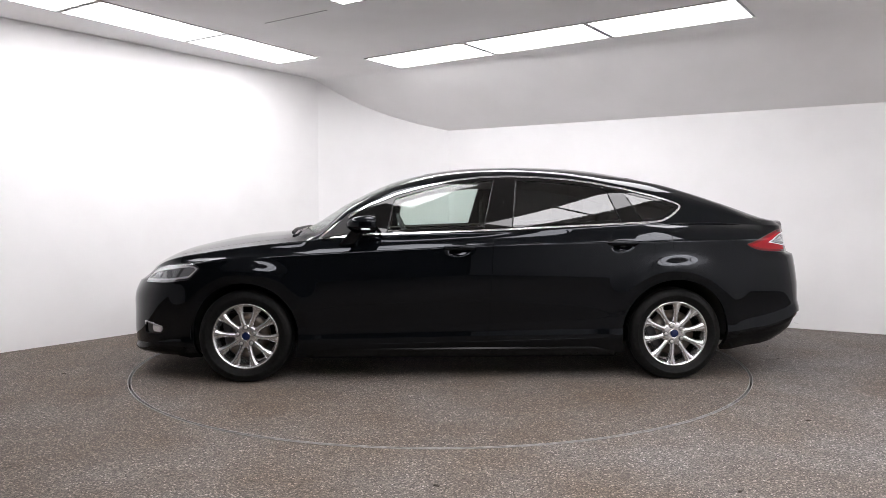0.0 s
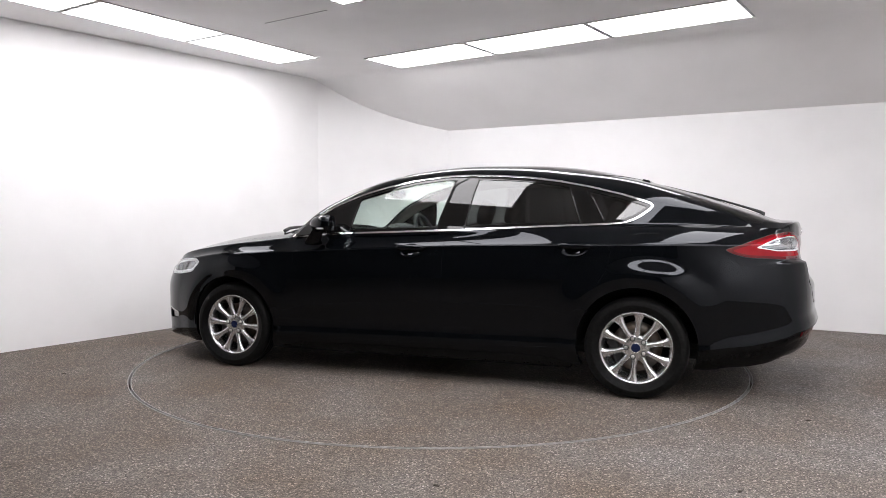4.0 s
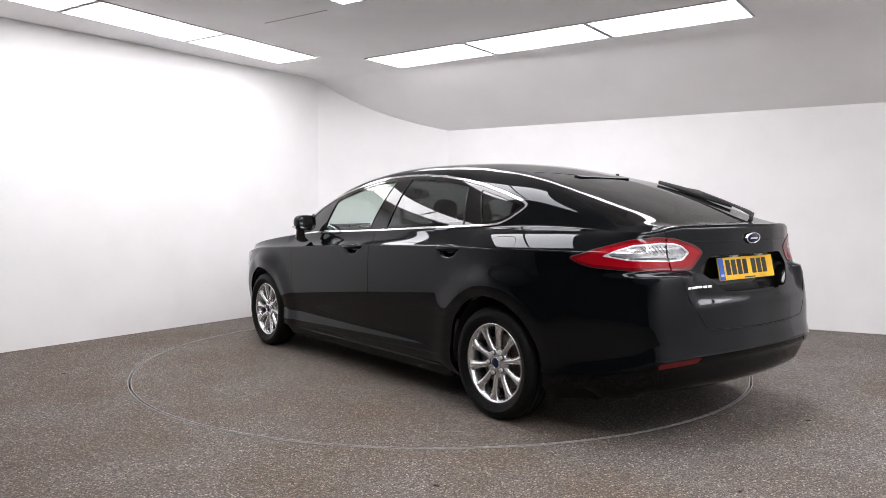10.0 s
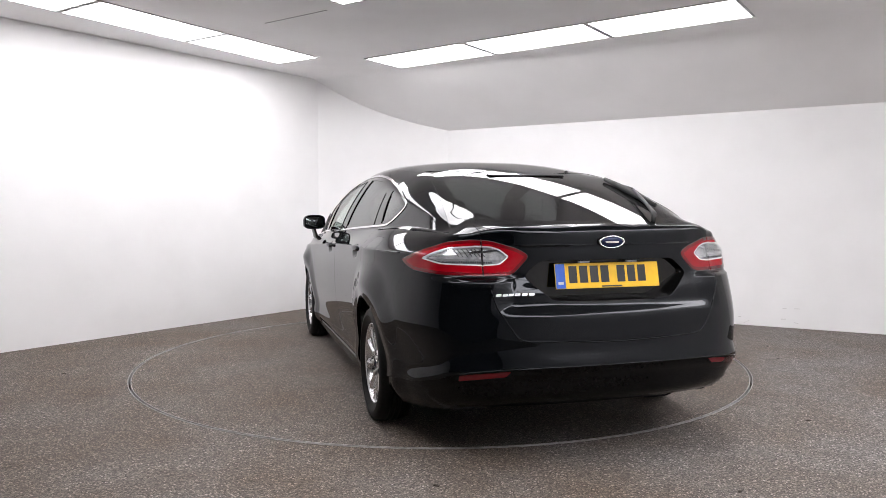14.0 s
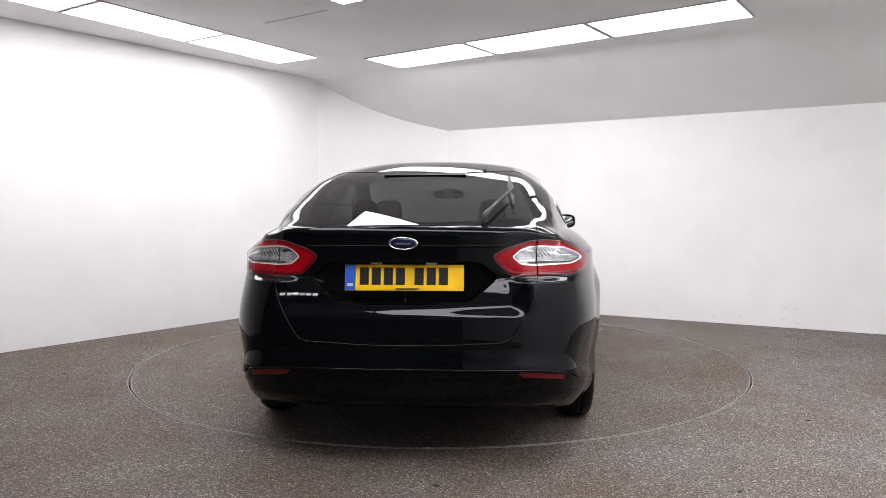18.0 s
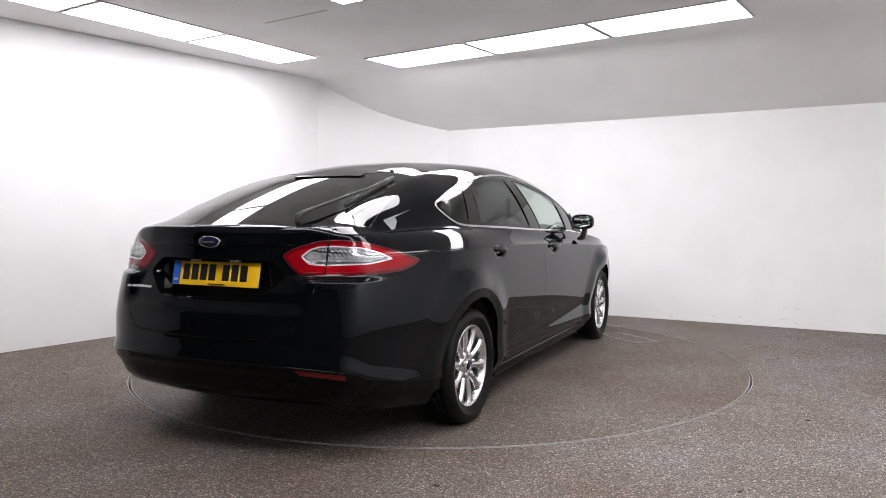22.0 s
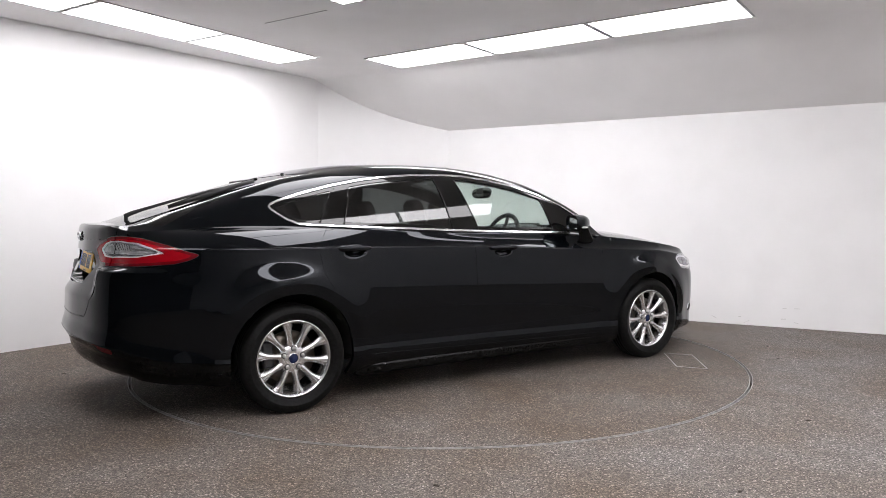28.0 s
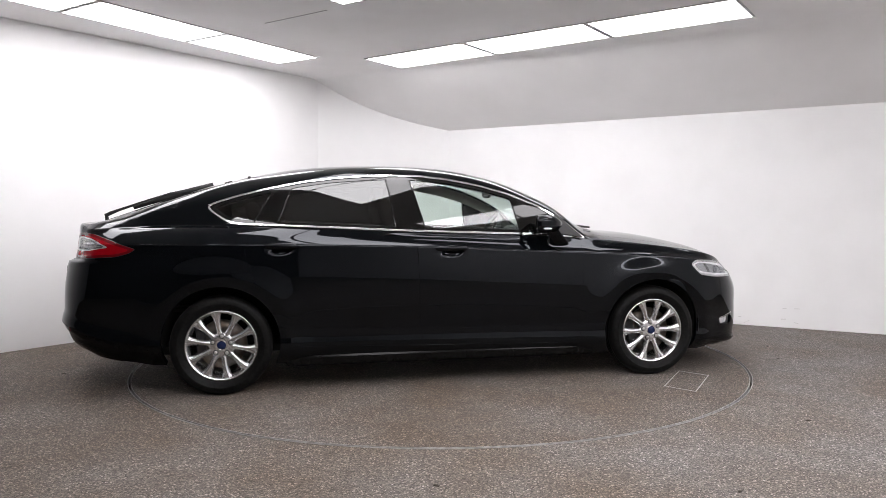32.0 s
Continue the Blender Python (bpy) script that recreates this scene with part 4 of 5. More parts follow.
rear_skin = keep(S, S[0][:, 0] + 2.25)
LIP = [(0.568, 0.79), (0.551, 0.720), (0.508, 0.647), (0.462, 0.578), (0.43, 0.566), (0.2, 0.559), (0.0, 0.557)]
bead("bumper_lip", rear_skin, rear_skin[0][:, 1:], LIP + [(-a, b) for a, b in LIP[::-1][1:]], 0.0035, PAINT, car, "rounded bumper edge under the tailgate", -0.0005)
bead("bumper_ledge", rear_skin, rear_skin[0][:, 1:], [(yy, float(LEDGE(-2.60 + 0.30 * yy * yy)) + 0.004) for yy in np.linspace(0.70, -0.70, 15)], 0.004, PAINT, car, "rounded ledge of the bumper", -0.0005)
DOOR_F = [(0.80, 0.942), (0.789, 0.853), (0.797, 0.36), (0.772, 0.243), (-0.288, 0.262), (-0.308, 0.378), (-0.327, 0.847), (-0.342, 1.0)]
DOOR_R = [(-0.342, 1.0), (-0.327, 0.847), (-0.308, 0.378), (-0.288, 0.262), (-1.07, 0.283), (-1.15, 0.36), (-1.199, 0.455), (-1.29, 0.625), (-1.382, 0.775), (-1.406, 0.887), (-1.367, 0.985), (-1.30, 1.05)]
doors, doors_s = [], []
for nm, P in (("front_door", DOOR_F), ("rear_door", DOOR_R)):
    side = np.where(np.abs(S[0][:, 1]) > 0.7, 0, 1)
    d, S = cut(S, poly_sd(xz(S), P, 0.012) + side)
    d = keep(d, poly_sd(xz(d), P, 0.012) + GAP)
    doors_s.append(d)
    doors.append(both(nm, d, PAINT, 0.02, "glossy black door"))
FLAP = [(-1.518, 0.845), (-1.518, 0.995), (-1.712, 0.995), (-1.712, 0.845)]
f = poly_sd(xz(S), FLAP, 0.06) + np.where(S[0][:, 1] > 0.6, 0, 1)
flap, S = cut(S, f)
sheet("fuel_flap", keep(flap, poly_sd(xz(flap), FLAP, 0.06) + GAP), PAINT, car, 0.015)
# joint between the rear bumper skin and the wing
JOINT = [(-2.085, 0.90), (-2.05, 0.81), (-2.0, 0.715), (-1.95, 0.67), (-1.89, 0.643), (-1.80, 0.622)]
dj = np.full(len(S[0]), 9.0)
for a, b in zip(JOINT, JOINT[1:]):
    a, b = np.array(a), np.array(b)
    w = xz(S) - a
    t = np.clip((w @ (b - a)) / ((b - a) @ (b - a)), 0, 1)
    dj = np.minimum(dj, np.linalg.norm(w - t[:, None] * (b - a), axis=1))
_, S = cut(S, np.where(np.abs(S[0][:, 1]) > 0.6, dj - 0.0016, 1.0))
# fog lamp pockets
FOG = [(0.945, 0.395), (1.20, 0.362), (1.165, 0.308), (0.94, 0.305)]
fog, S = cut(S, poly_sd(wzf(S), FOG, 0.015) + np.where(S[0][:, 0] > 1.6, 0, 1))
fogs = both("fog_lamp", fog, LAMPDARK, 0.03, "fog lamp in a black pocket", d=-0.02)
fl = keep(fog, poly_sd(wzf(fog), [(1.05, 0.365), (1.17, 0.352), (1.15, 0.318), (1.05, 0.318)], 0.02))
both("lens", fl, SILVERLENS, 0.01, "round clear fog lens", fogs, d=-0.008)
fl = keep(fog, np.abs(poly_sd(wzf(fog), FOG, 0.015) + 0.006) - 0.0045)
both("trim", keep(fl, 0.36 - fl[0][:, 2]), CHROME, 0.006, "chrome trim", fogs, d=0.001)
# lower grille across the nose
g = np.maximum(np.abs(S[0][:, 1]) - 0.42, np.abs(S[0][:, 2] - 0.40) - 0.11) + np.where(S[0][:, 0] > 1.9, 0, 1)
grille, S = cut(S, g)
gr = sheet("grille", shift(grille, -0.04), UNDER, car, 0.0, "dark grille opening")
for zz in (0.33, 0.37, 0.41, 0.45, 0.485):
    sheet("grille_bar", shift(keep(grille, np.abs(grille[0][:, 2] - zz) - 0.006), -0.006), CHROME, gr, 0.012, "chrome bar")
lip, S = cut(S, np.where(S[0][:, 0] > 1.70, S[0][:, 2] - 0.232, 1.0))
sheet("front_lip", shift(lip, -0.003), SATIN, car, 0.02, "satin black lip under the front bumper")
# pressed crease line along the flanks
for sg in (1, -1):
    for nm, sheet_s, x0, x1 in (("wing_crease", S, -2.02, -1.425), ("door_crease", doors_s[1], -1.375, -1.30), ("door_crease", doors_s[1], -1.06, -0.34), ("door_crease", doors_s[0], -0.32, -0.22), ("door_crease", doors_s[0], 0.02, 0.77)):
        P = np.where((sheet_s[0][:, 1] * sg > 0.7)[:, None], xz(sheet_s), 9.0)
        bead(nm, sheet_s, P, [(xx, float(Z_CREASE(xx))) for xx in np.linspace(x0, x1, max(3, int((x1 - x0) / 0.06)))], 0.0024, PAINT, car, "crease along the flank", 0.0)
sheet("body", S, PAINT, car, 0.022, "glossy black body shell")

# ---- dark inner skin, cabin lining ----
T = body_surface()
x, y, z = T[0].T
low = keep(T, z - Z_TOP(x) + 0.01)
x, y, z = low[0].T
low = keep(low, 0.375 - np.hypot(x - AX_R, z - ARCH_Z))
x, y, z = low[0].T
low = keep(low, 0.375 - np.hypot(x - AX_F, z - ARCH_Z))
low = keep(low, np.where(low[0][:, 0] < -2.40, 0.02 - poly_sd(low[0][:, 1:], RECESS), -1.0))
sheet("inner_panel", shift(low, -0.03), UNDER, car, 0.0, "dark inner shell")
x, y, z = T[0].T
up = keep(T, np.maximum(Z_TOP(x) + 0.03 - z, np.maximum(-1.62 - x, x - 0.80)))
up = keep(up, -poly_sd(xz(up), DLO, 0.012) - 0.030)
x, y, z = up[0].T
ww = np.maximum(np.maximum(x - (1.0 - 0.24 * y * y), (0.13 - 0.2 * y * y) - x), np.abs(y) - rail_y(up) + 0.045)
_, up = cut(up, ww)
x, y, z = up[0].T
rr = np.maximum(np.maximum(x - (-1.53 + 0.9 * y * y), (-2.40 + 0.36 * y * y) - x), np.abs(y) - (0.515 + 0.139 * (-1.2 - x)))
_, up = cut(up, rr)
sheet("headlining", shift(up, -0.022), TRIMGREY, car, 0.0, "pale grey cabin lining")
part("floor_pan", box(-0.15, 0, 0.25, 4.3, 1.36, 0.06, 0.02), UNDER, car, "dark underbody")
part("undertray", box(1.84, 0, 0.235, 0.44, 1.30, 0.15, 0.03), UNDER, car, "black undertray")
part("parcel_shelf", box(-1.85, 0, 0.99, 0.75, 1.3, 0.02, 0.008), FABRIC, car, "dark parcel shelf")
part("boot_floor", box(-1.95, 0, 0.5, 0.8, 1.2, 0.03, 0.01), UNDER, car)
for ax in (AX_F, AX_R):
    for sy in (1, -1):
        b = lathe([(0.366, 0.05), (0.366, -0.33), (0.02, -0.33)], 64)
        bmesh.ops.bisect_plane(b, geom=b.verts[:] + b.edges[:] + b.faces[:], plane_co=(0, 0, -0.03), plane_no=(0, 0, -1), clear_outer=True)
        q = part("wheel_arch_liner", b, UNDER, car, "matt black arch liner")
        q.matrix_local = pose(ax, sy * 0.82, ARCH_Z) @ (Matrix.Rotation(0 if sy > 0 else math.pi, 4, "Z"))
part("sill", box(-0.125, 0.815, 0.190, 2.08, 0.10, 0.075, 0.02), SATIN, car, "black side sill")
part("sill", box(-0.125, -0.815, 0.190, 2.08, 0.10, 0.075, 0.02), SATIN, car, "black side sill")


# ---- wheels ----
def rim_bm():
    return lathe([(0.190, -0.10), (0.188, 0.0), (0.194, 0.035), (0.199, 0.054), (0.205, 0.064), (0.211, 0.071), (0.2165, 0.071), (0.2195, 0.066), (0.2195, 0.045), (0.205, -0.02), (0.2, -0.10)], 72, closed=True)


def tyre_bm():
    rows = [(0.214, 0.040), (0.2185, 0.062), (0.223, 0.072), (0.228, 0.0745), (0.245, 0.085), (0.256, 0.089), (0.258, 0.0905), (0.262, 0.0905), (0.264, 0.090), (0.276, 0.0885), (0.288, 0.083), (0.297, 0.0755), (0.3035, 0.064), (0.3065, 0.052)]
    for yy in (0.045, 0.018, -0.009):
        rows += [(0.308, yy), (0.308, yy - 0.018), (0.301, yy - 0.0185), (0.301, yy - 0.0265)]
    rows += [(0.308, -0.04), (0.3065, -0.052), (0.292, -0.085), (0.25, -0.092), (0.216, -0.07)]
    return lathe(rows, 96)


def spoke_bm():
    bm = bmesh.new()
    st = [(0.030, 0.030, 0.046), (0.055, 0.0245, 0.049), (0.080, 0.0190, 0.052), (0.10, 0.0170, 0.0545), (0.125, 0.0170, 0.057), (0.148, 0.0190, 0.059), (0.168, 0.0225, 0.061), (0.184, 0.0275, 0.0625), (0.196, 0.034, 0.0635), (0.204, 0.042, 0.064), (0.209, 0.049, 0.064)]
    rings = []
    for r, w, yy in st:
        g = 0.004 * min(max((r - 0.15) / 0.05, 0), 1)          # the end of the spoke is scooped out
        prof = [(-w, yy - 0.034), (-w, yy - 0.016), (-w * 0.86, yy - 0.009), (-w * 0.34, yy - 0.0006), (-w * 0.22, yy), (0, yy - g), (w * 0.22, yy), (w * 0.34, yy - 0.0006), (w * 0.86, yy - 0.009), (w, yy - 0.016), (w, yy - 0.034)]
        rings.append([bm.verts.new((t, a, r)) for t, a in prof])
    for a, b in zip(rings, rings[1:]):
        for k in range(len(a) - 1):
            bm.faces.new((a[k], a[k + 1], b[k + 1], b[k]))
        bm.faces.new((a[-1], a[0], b[0], b[-1]))
    bm.faces.new(rings[0]), bm.faces.new(rings[-1][::-1])
    bmesh.ops.recalc_face_normals(bm, faces=bm.faces)
    return smooth(bm)


def wheel():
    w = part("wheel", rim_bm(), ALLOY, None, "ten-spoke silver alloy wheel")
    part("tyre", tyre_bm(), RUBBER, w, "black tyre")
    for k in range(10):
        q = part("spoke", spoke_bm(), ALLOY, w)
        q.matrix_local = Matrix.Rotation(2 * math.pi * k / 10 + 0.1, 4, "Y")
    part("hub", lathe([(0.001, 0.049), (0.03, 0.050), (0.060, 0.0515), (0.074, 0.048), (0.082, 0.036), (0.082, 0.0)], 40), ALLOY, w)
    part("centre_cap", lathe([(0.001, 0.060), (0.0215, 0.059), (0.0265, 0.056), (0.027, 0.048)], 28), BADGEBLUE, w, "dark blue centre cap")
    part("cap_ring", lathe([(0.0270, 0.050), (0.0277, 0.0575), (0.0295, 0.0565), (0.030, 0.049)], 28), CHROME, w)
    for k in range(5):
        a = 2 * math.pi * k / 5 + math.pi / 2 + 0.1
        q = part("wheel_nut", lathe([(0.001, 0.066), (0.008, 0.065), (0.0105, 0.061), (0.0115, 0.052), (0.0135, 0.0515)], 12), NUT, w)
        q.matrix_local = Matrix.Translation((0.057 * math.cos(a), 0, 0.057 * math.sin(a)))
        # flat dark disc round the nut, painting in the shade of its pocket
        q = part("nut_pocket_shade", lathe([(0.001, 0.0535), (0.0160, 0.0535), (0.0170, 0.050)], 16), LAMPDARK, w)
        q.matrix_local = Matrix.Translation((0.057 * math.cos(a), 0, 0.057 * math.sin(a)))
    q = part("valve", lathe([(0.001, 0.030), (0.004, 0.029), (0.004, -0.03)], 10), BLACKPL, w, "black tyre valve")
    q.matrix_local = Matrix.Rotation(2 * math.pi * 0.05 + 0.1, 4, "Y") @ pose(0, 0, 0.180, 0, 0, 0)
    part("brake_disc", lathe([(0.05, -0.005), (0.150, -0.005), (0.150, -0.03), (0.05, -0.03)], 48, closed=True), DISC, w, "rust-tinged brake disc")
    part("brake_caliper", box(0.125, -0.02, 0.03, 0.06, 0.05, 0.15, 0.01), LAMPDARK, w)
    return w


def place(ob, m, parent):
    ob.parent = parent
    ob.matrix_local = m
    return ob


w0 = wheel()
spin = ((AX_F, 1, 8), (AX_R, 1, 25), (AX_F, -1, 14), (AX_R, -1, 3))
for k, (ax, sy, a) in enumerate(spin):
    m = pose(ax, sy * WHEEL_Y, WHEEL_Z) @ Matrix.Rotation(0 if sy > 0 else math.pi, 4, "Z") @ Matrix.Rotation(radians(a), 4, "Y")
    place(w0 if k == 0 else copy_thing(w0, Matrix()), m, car)


# ---- mirrors, handles ----
def blob(sx, sy, sz, p=2.6, segs=28):
    """A rounded box: superellipsoid with half sizes."""
    bm = bmesh.new()
    bmesh.ops.create_uvsphere(bm, u_segments=segs, v_segments=segs // 2, radius=1)
    for v in bm.verts:
        n = (abs(v.co.x) ** p + abs(v.co.y) ** p + abs(v.co.z) ** p) ** (1 / p)
        v.co = Vector((v.co.x / n * sx, v.co.y / n * sy, v.co.z / n * sz))
    return smooth(bm)


def loft(sections, n=36, cap=True):
    """Rounded-box sections (x, half y, half z, squareness, centre y, centre z) joined to a shell."""
    bm = bmesh.new()
    rings = []
    for x, hy, hz, p, cy, cz in sections:
        ring = []
        for t in np.linspace(0, 2 * math.pi, n, endpoint=False):
            c, s = math.cos(t), math.sin(t)
            k = (abs(c) ** p + abs(s) ** p) ** (-1 / p)
            ring.append(bm.verts.new((x, cy + hy * c * k, cz + hz * s * k)))
        rings.append(ring)
    for a, b in zip(rings, rings[1:]):
        for k in range(n):
            bm.faces.new((a[k], a[(k + 1) % n], b[(k + 1) % n], b[k]))
    if cap:
        bm.faces.new(rings[0][::-1]), bm.faces.new(rings[-1])
    bmesh.ops.recalc_face_normals(bm, faces=bm.faces)
    return smooth(bm)


for sy in (1, -1):
    o = -sy                                  # towards the door
    bm = loft([(-0.030, 0.084, 0.044, 3.4, 0, 0), (-0.050, 0.088, 0.048, 3.4, 0, 0), (-0.054, 0.094, 0.053, 3.4, 0, 0), (-0.048, 0.098, 0.056, 3.3, 0, 0), (-0.02, 0.099, 0.0575, 3.1, 0, 0), (0.01, 0.093, 0.0565, 2.9, 0.006 * o, 0), (0.04, 0.080, 0.053, 2.7, 0.020 * o, 0), (0.07, 0.062, 0.046, 2.5, 0.037 * o, -0.002), (0.095, 0.042, 0.034, 2.4, 0.054 * o, -0.004), (0.112, 0.018, 0.016, 2.2, 0.068 * o, -0.006)])
    mir = part("door_mirror", bm, PAINT, car, "glossy black door mirror")
    mir.matrix_local = pose(0.505, sy * 0.962, 1.046, 0, 0, 15 * sy) @ Matrix.Diagonal((1, 0.9, 1, 1))
    part("mirror_glass", loft([(-0.038, 0.083, 0.043, 3.4, 0, 0), (-0.040, 0.083, 0.043, 3.4, 0, 0), (-0.0405, 0.081, 0.041, 3.4, 0, 0)]), MIRROR, mir, "pale mirror glass")
    q = part("indicator", loft([(-0.036, 0.004, 0.004, 2.2, 0, 0), (-0.02, 0.007, 0.007, 2.2, 0, 0), (0.02, 0.007, 0.007, 2.2, 0, 0), (0.036, 0.004, 0.005, 2.2, 0, 0)], 14), WHITELENS, mir, "clear side indicator")
    q.matrix_local = pose(0.012, sy * 0.082, -0.030, 0, 0, -20 * sy) @ Matrix.Diagonal((0.8, 1, 0.9, 1))
    bm = bmesh.new()
    a = [(0.045, -0.02 * sy, -0.035, 0.045, 0.020), (0.070, -0.045 * sy, -0.075, 0.046, 0.016), (0.095, -0.068 * sy, -0.115, 0.056, 0.016), (0.10, -0.10 * sy, -0.135, 0.062, 0.016)]
    rings = []
    for cx, cy, cz, lx, lz in a:
        rings.append([bm.verts.new((cx + lx * math.cos(t), cy, cz + lz * math.sin(t))) for t in np.linspace(0, 2 * math.pi, 16, endpoint=False)])
    for r0, r1 in zip(rings, rings[1:]):
        for k in range(16):
            bm.faces.new((r0[k], r0[(k + 1) % 16], r1[(k + 1) % 16], r1[k]))
    bmesh.ops.recalc_face_normals(bm, faces=bm.faces)
    part("stalk", smooth(bm), PAINT, mir)
    q = part("sail_panel", prism([(0.0, 0.0), (0.19, -0.035), (0.01, 0.135)], -0.004, 0.004), BLACKPL, car, "black sail panel")
    q.matrix_local = pose(0.62, sy * 0.842, 0.985, 90 + 18 * sy, 0, 0)

for k, (hx, hz) in enumerate(HANDLES):
    for j, sy in enumerate((1, -1)):
        bm = bmesh.new()
        n = 18
        rings = []
        for i in range(n + 1):
            u = i / n
            xx = 0.105 - 0.215 * u
            th = 0.016 * (1 - (2 * u - 1) ** 6) ** 0.5 + 0.001
            out = 0.016 * math.sin(math.pi * min(max(u, 0.0), 1.0)) ** 0.6 if 0 < u < 1 else 0
            rings.append([bm.verts.new((xx, out + 0.011 * math.sin(t), th * 1.05 * math.cos(t))) for t in np.linspace(0, 2 * math.pi, 12, endpoint=False)])
        for r0, r1 in zip(rings, rings[1:]):
            for q in range(12):
                bm.faces.new((r0[q], r0[(q + 1) % 12], r1[(q + 1) % 12], r1[q]))
        bm.faces.new(rings[0]), bm.faces.new(rings[-1][::-1])
        bmesh.ops.recalc_face_normals(bm, faces=bm.faces)
        h = part("door_handle", smooth(bm), PAINT, doors[k][j], "black pull handle")
        h.matrix_local = pose(hx, sy * 0.914, hz + 0.018) @ Matrix.Diagonal((1, sy, 1, 1))

# ---- rear fittings ----
tilt = -12.0
PLATE = pose(-2.492, 0, 0.8385) @ pose(0, 0, 0, 0, -tilt, 0) @ pose(0, 0, 0, 90, 0, -90)   # local x to the car's right, y up, z out


def plate_part(name, cx, cy, sx, sy, z, material, label="", bevel=0.0, parent=None):
    ob = part(name, box(cx, cy, z, sx, sy, 0.002 if bevel == 0 else 0.006, bevel), material, parent or tailgate, label)
    ob.matrix_local = PLATE
    return ob


plate = plate_part("number_plate", 0, 0, 0.522, 0.114, 0, YELLOW, "yellow number plate with dark bars", 0.002)
def on_plate(name, cx, cy, sx, sy, material, z=0.0038):
    return part(name, box(cx, cy, z, sx, sy, 0.0012), material, plate)
on_plate("country_band", -0.2365, 0, 0.046, 0.110, BLUE)
on_plate("country_mark", -0.2365, -0.032, 0.026, 0.012, mat("pale_mark", (0.5, 0.52, 0.5), 0.5), 0.0046)
xx = -0.196
for k in range(7):
    on_plate("plate_bar", xx + 0.021, 0.006, 0.040, 0.076, PLATEINK)
    xx += 0.053 if k != 3 else 0.082
on_plate("dealer_line", 0.015, -0.0495, 0.10, 0.006, PLATEINK)
for yy in (0.12, -0.12):
    part("plate_lamp", box(-2.49, yy, 0.901, 0.02, 0.05, 0.008, 0.002), WHITELENS, tailgate, "small clear number plate lamp")

# oval badge with a plain blue face
badge = part("badge", lathe([(0.001, 0.0065), (0.80, 0.0055), (0.84, 0.0075), (0.93, 0.0085), (1.0, 0.006), (1.01, 0.0)], 48, "Z"), CHROME, tailgate, "chrome oval badge with a blue face")
badge.matrix_local = pose(-2.522, 0, 0.990, 0, 0, 0) @ pose(0, 0, 0, 0, -8, 0) @ pose(0, 0, 0, 90, 0, -90) @ Matrix.Diagonal((0.066, 0.0285, 1, 1))
face = part("badge_face", lathe([(0.001, 0.0078), (0.80, 0.0072), (0.83, 0.006)], 48, "Z"), BADGEBLUE, badge, "dark blue face")
mark = part("badge_mark", box(0, 0, 0.0085, 1.0, 0.30, 0.001), CHROME, badge, "silver bar")
# name badge as a row of silver bars along the surface
lid_rear = np.where((lid[0][:, 0] < -2.38)[:, None], lid[0][:, 1:], 9.0)
for k in range(6):
    bm = box(0, 0, 0, 0.024, 0.0115, 0.004, 0.0012)
    for v in bm.verts:
        v.co.x += 0.35 * v.co.y
    p, nrm = on_surface(lid, lid_rear, 0.535 - 0.0295 * k, 0.765)
    t = Vector((0, 0, 1)).cross(nrm).normalized()
    q = part("name_bar", bm, BRIGHT, tailgate, "silver badge bar")
    q.matrix_local = Matrix.Translation(p + nrm * 0.001) @ Matrix((t, nrm.cross(t), nrm)).transposed().to_4x4()


def rod(name, pts, r, material, parent, label="", flat=1.0):
    """A round bar through the points."""
    bm = bmesh.new()
    rings = []
    P = [Vector(p) for p in pts]
    for i, p in enumerate(P):
        d = (P[min(i + 1, len(P) - 1)] - P[max(i - 1, 0)]).normalized()
        u = d.cross(Vector((0, 0, 1))).normalized()
        v = u.cross(d)
        rr = r[i] if isinstance(r, (list, tuple)) else r
        rings.append([bm.verts.new(p + u * rr * math.cos(t) + v * rr * flat * math.sin(t)) for t in np.linspace(0, 2 * math.pi, 10, endpoint=False)])
    for a, b in zip(rings, rings[1:]):
        for k in range(10):
            bm.faces.new((a[k], a[(k + 1) % 10], b[(k + 1) % 10], b[k]))
    bm.faces.new(rings[0]), bm.faces.new(rings[-1][::-1])
    bmesh.ops.recalc_face_normals(bm, faces=bm.faces)
    return part(name, smooth(bm), material, parent, label)


def screen_z(xx, yy):
    return float(Z_C(np.array(xx))) - 0.075 * yy * yy


wiper = rod("rear_wiper", [(-2.325, -0.342, 1.060), (-2.322, -0.345, 1.088), (-2.325, -0.348, 1.108), (-2.295, -0.358, 1.122), (-2.24, -0.376, 1.142), (-2.08, -0.430, 1.194), (-1.91, -0.485, 1.246)], [0.011, 0.012, 0.014, 0.012, 0.009, 0.0075, 0.006], BLACKPL, car, "black rear wiper resting on the glass")
rod("wiper_blade", [(xx, yy, screen_z(xx, yy) + 0.014) for xx, yy in ((-2.125, -0.482), (-2.0, -0.478), (-1.88, -0.475), (-1.75, -0.470), (-1.63, -0.466))], [0.008, 0.011, 0.014, 0.011, 0.008], BLACKPL, wiper, "black wiper blade", 1.4)
rod("blade_bridge", [(-2.0, -0.480, screen_z(-2.0, -0.48) + 0.024), (-1.90, -0.483, screen_z(-1.9, -0.483) + 0.034), (-1.80, -0.474, screen_z(-1.8, -0.474) + 0.024)], 0.006, BLACKPL, wiper, "black bridge of the blade")
part("washer_nozzle", blob(0.012, 0.010, 0.012), BLACKPL, car, "small black washer nozzle").location = (-1.405, -0.330, 1.360)
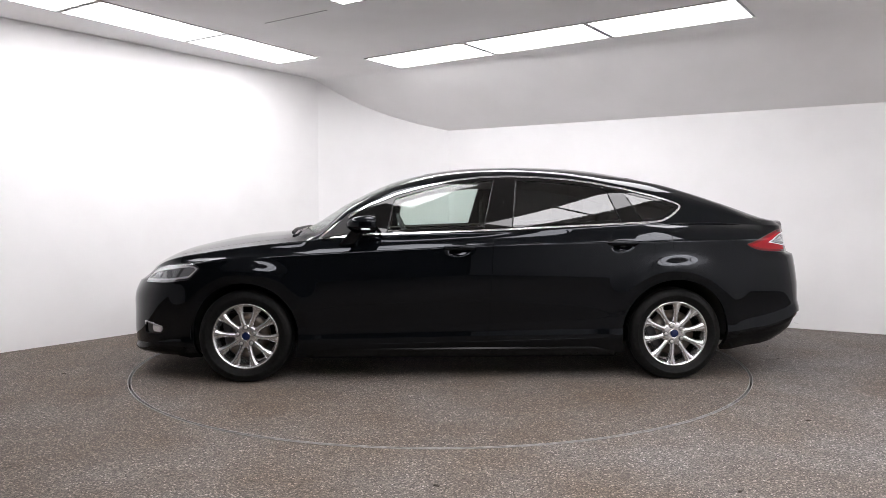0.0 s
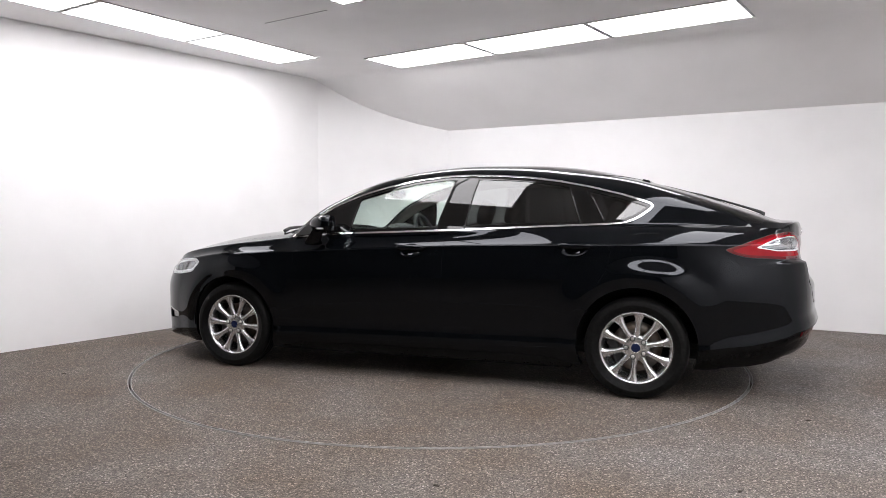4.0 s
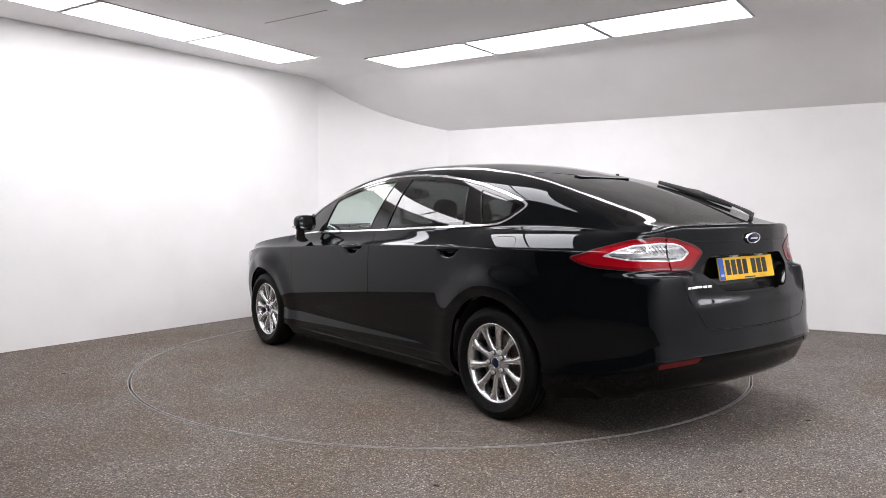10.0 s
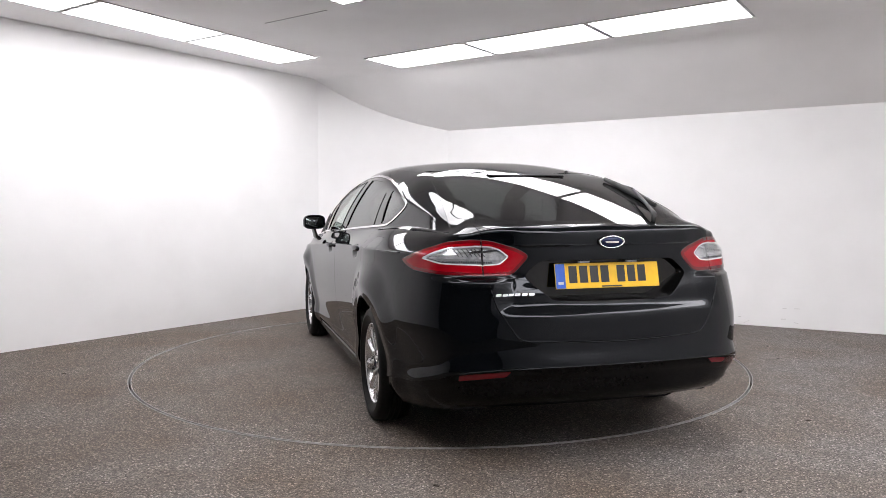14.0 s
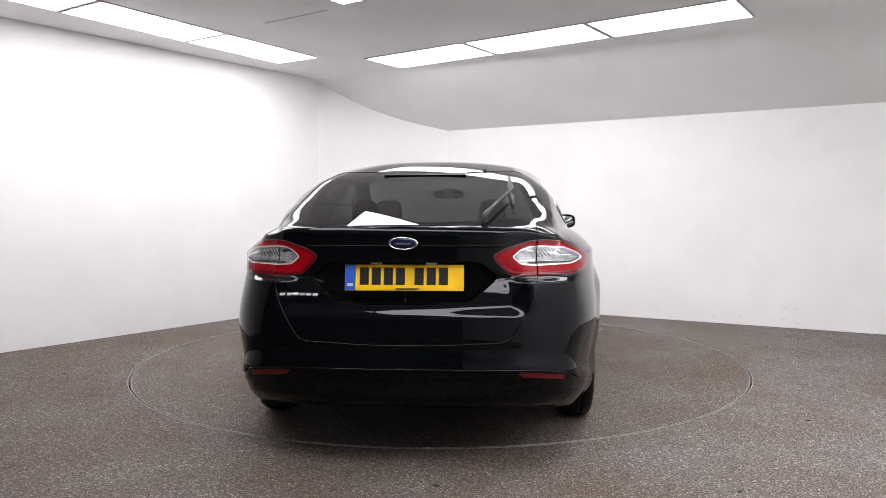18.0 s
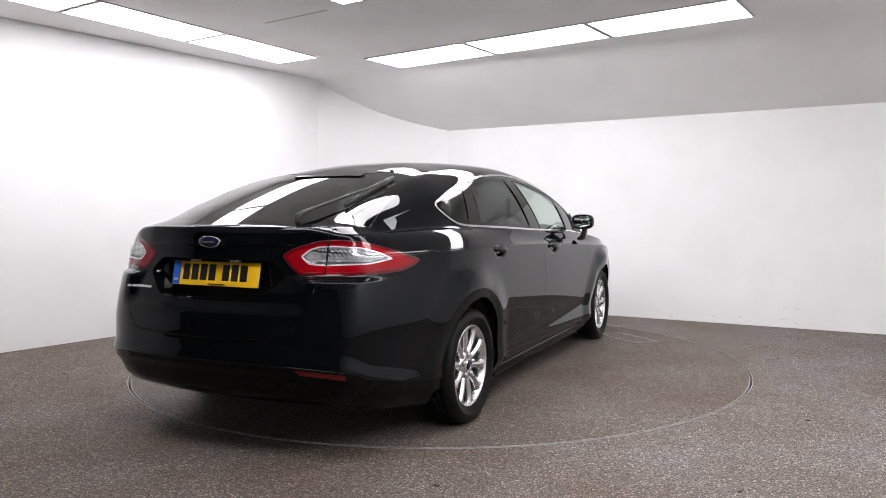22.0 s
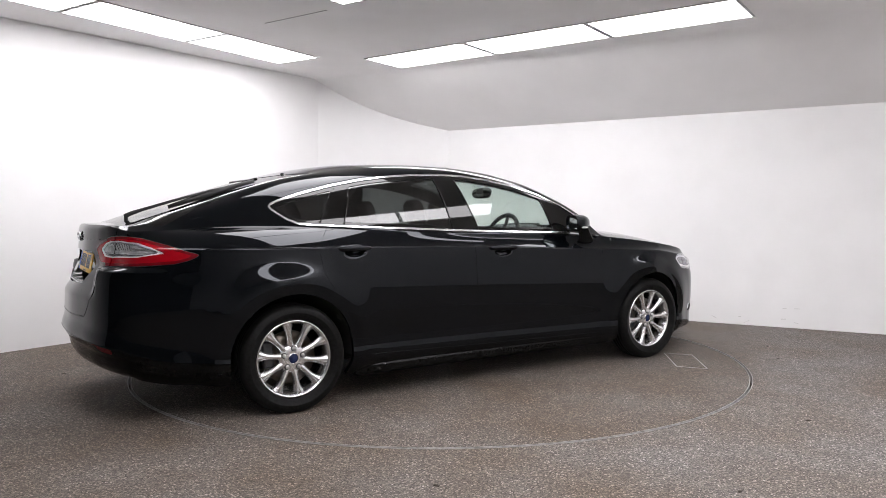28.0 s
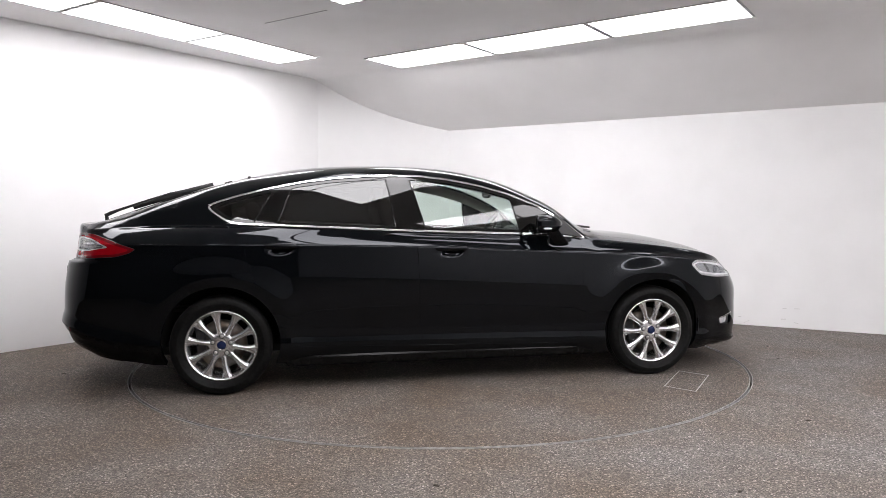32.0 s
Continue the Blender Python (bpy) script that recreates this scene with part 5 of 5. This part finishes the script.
part("high_brake_light", box(-1.555, 0, 1.334, 0.05, 0.46, 0.010, 0.004, m=Matrix.Translation((-1.555, 0, 1.334)) @ Matrix.Rotation(radians(-15), 4, "Y") @ Matrix.Translation((1.555, 0, -1.334))), GLOSSBLK, car, "dark high-level brake light")
for y0, y1 in ((0.62, 0.05), (0.02, -0.5)):
    w = rod("front_wiper", [(1.03, y0, 0.985), (1.02, y0 - 0.06, 1.005), (1.005, (y0 + y1) / 2, 1.016), (1.0, y1, 1.010 if y1 < -0.3 else 1.022)], [0.014, 0.012, 0.009, 0.007], BLACKPL, car, "black front wiper")

# ---- cabin ----
part("dashboard", box(0.62, 0, 0.86, 0.46, 1.36, 0.20, 0.07, 4), DASH, car, "dark dashboard")
part("instrument_hood", blob(0.10, 0.17, 0.055), DASH, car).location = (0.50, -0.36, 0.975)
part("centre_screen", box(0.42, 0.0, 0.96, 0.05, 0.24, 0.10, 0.015), GLOSSBLK, car)
bm = bmesh.new()
R, r = 0.185, 0.016
rings = []
for i in range(40):
    a = 2 * math.pi * i / 40
    rings.append([bm.verts.new(((R + r * math.cos(b)) * math.cos(a), (R + r * math.cos(b)) * math.sin(a), r * math.sin(b))) for b in np.linspace(0, 2 * math.pi, 10, endpoint=False)])
for i in range(40):
    a, b = rings[i], rings[(i + 1) % 40]
    for k in range(10):
        bm.faces.new((a[k], b[k], b[(k + 1) % 10], a[(k + 1) % 10]))
sw = part("steering_wheel", smooth(bm), DASH, car, "black leather steering wheel")
sw.matrix_local = pose(0.27, -0.37, 0.93, 0, -66, 0)
q = part("steering_boss", blob(0.07, 0.06, 0.03), DASH, sw)
for a in (90, -90, 0):
    q = part("steering_spoke", box(0.11, 0, -0.005, 0.13, 0.03, 0.014, 0.005), DASH, sw)
    q.matrix_local = pose(0, 0, 0, 0, 0, a)


def seat(xs, ys, back=0.62, width=0.50, tiltb=20, lift=0.0, head=0.105):
    s = part("seat", blob(0.26, width / 2, 0.085, 4), FABRIC, car, "charcoal fabric seat")
    s.matrix_local = pose(xs, ys, 0.52, 0, -6, 0)
    q = part("backrest", blob(0.07, width / 2 * 0.94, back / 2, 3.4), FABRIC, s)
    q.matrix_local = pose(-0.30, 0, 0.30 + lift, 0, -tiltb + 6, 0)
    q = part("headrest", blob(0.05, head, 0.095, 3.2), FABRIC, s, "padded headrest")
    q.matrix_local = pose(-0.425, 0, 0.685 + lift, 0, -tiltb + 10, 0)
    for dy in (-0.06, 0.06):
        q = part("headrest_post", lathe([(0.006, 0), (0.006, 0.14)], 8, "Z"), CHROME, s)
        q.matrix_local = pose(-0.41, dy, 0.56 + lift, 0, -tiltb + 6, 0)


for ys in (0.37, -0.37):
    seat(0.02, ys, lift=-0.04, head=0.09)
for ys in (0.37, -0.37):
    seat(-0.88, ys, 0.52, 0.52, 24, -0.055, 0.072)
part("rear_mirror", blob(0.016, 0.125, 0.040, 3), GLOSSBLK, car, "cabin mirror").location = (0.36, 0.0, 1.270)
part("sensor_housing", blob(0.045, 0.07, 0.035, 3), BLACKPL, car, "black sensor housing behind the windscreen").location = (0.385, 0.0, 1.283)
rod("mirror_stem", [(0.37, 0, 1.29), (0.42, 0, 1.325)], 0.012, GLOSSBLK, car)
for sy in (1, -1):
    part("door_lining", box(-0.25, sy * 0.80, 0.72, 2.0, 0.05, 0.46, 0.02), DASH, car, "dark door lining")
    rod("seat_belt", [(-0.36, sy * 0.655, 1.22), (-0.37, sy * 0.66, 0.95), (-0.35, sy * 0.69, 0.55)], 0.018, FABRIC, car, "", 0.2)


# ================= movement =================
def motions():
    rows, table_rows = [], []
    for k in range(33):
        t = 1.0 * k
        spin = Matrix.Rotation(radians(HEAD0 + RATE * t), 4, "Z")
        rows.append((t, spin @ pose(0, CAR_Y, 0)))
        table_rows.append((t, spin))
    walk(car, rows)
    walk(turntable, table_rows)


motions()
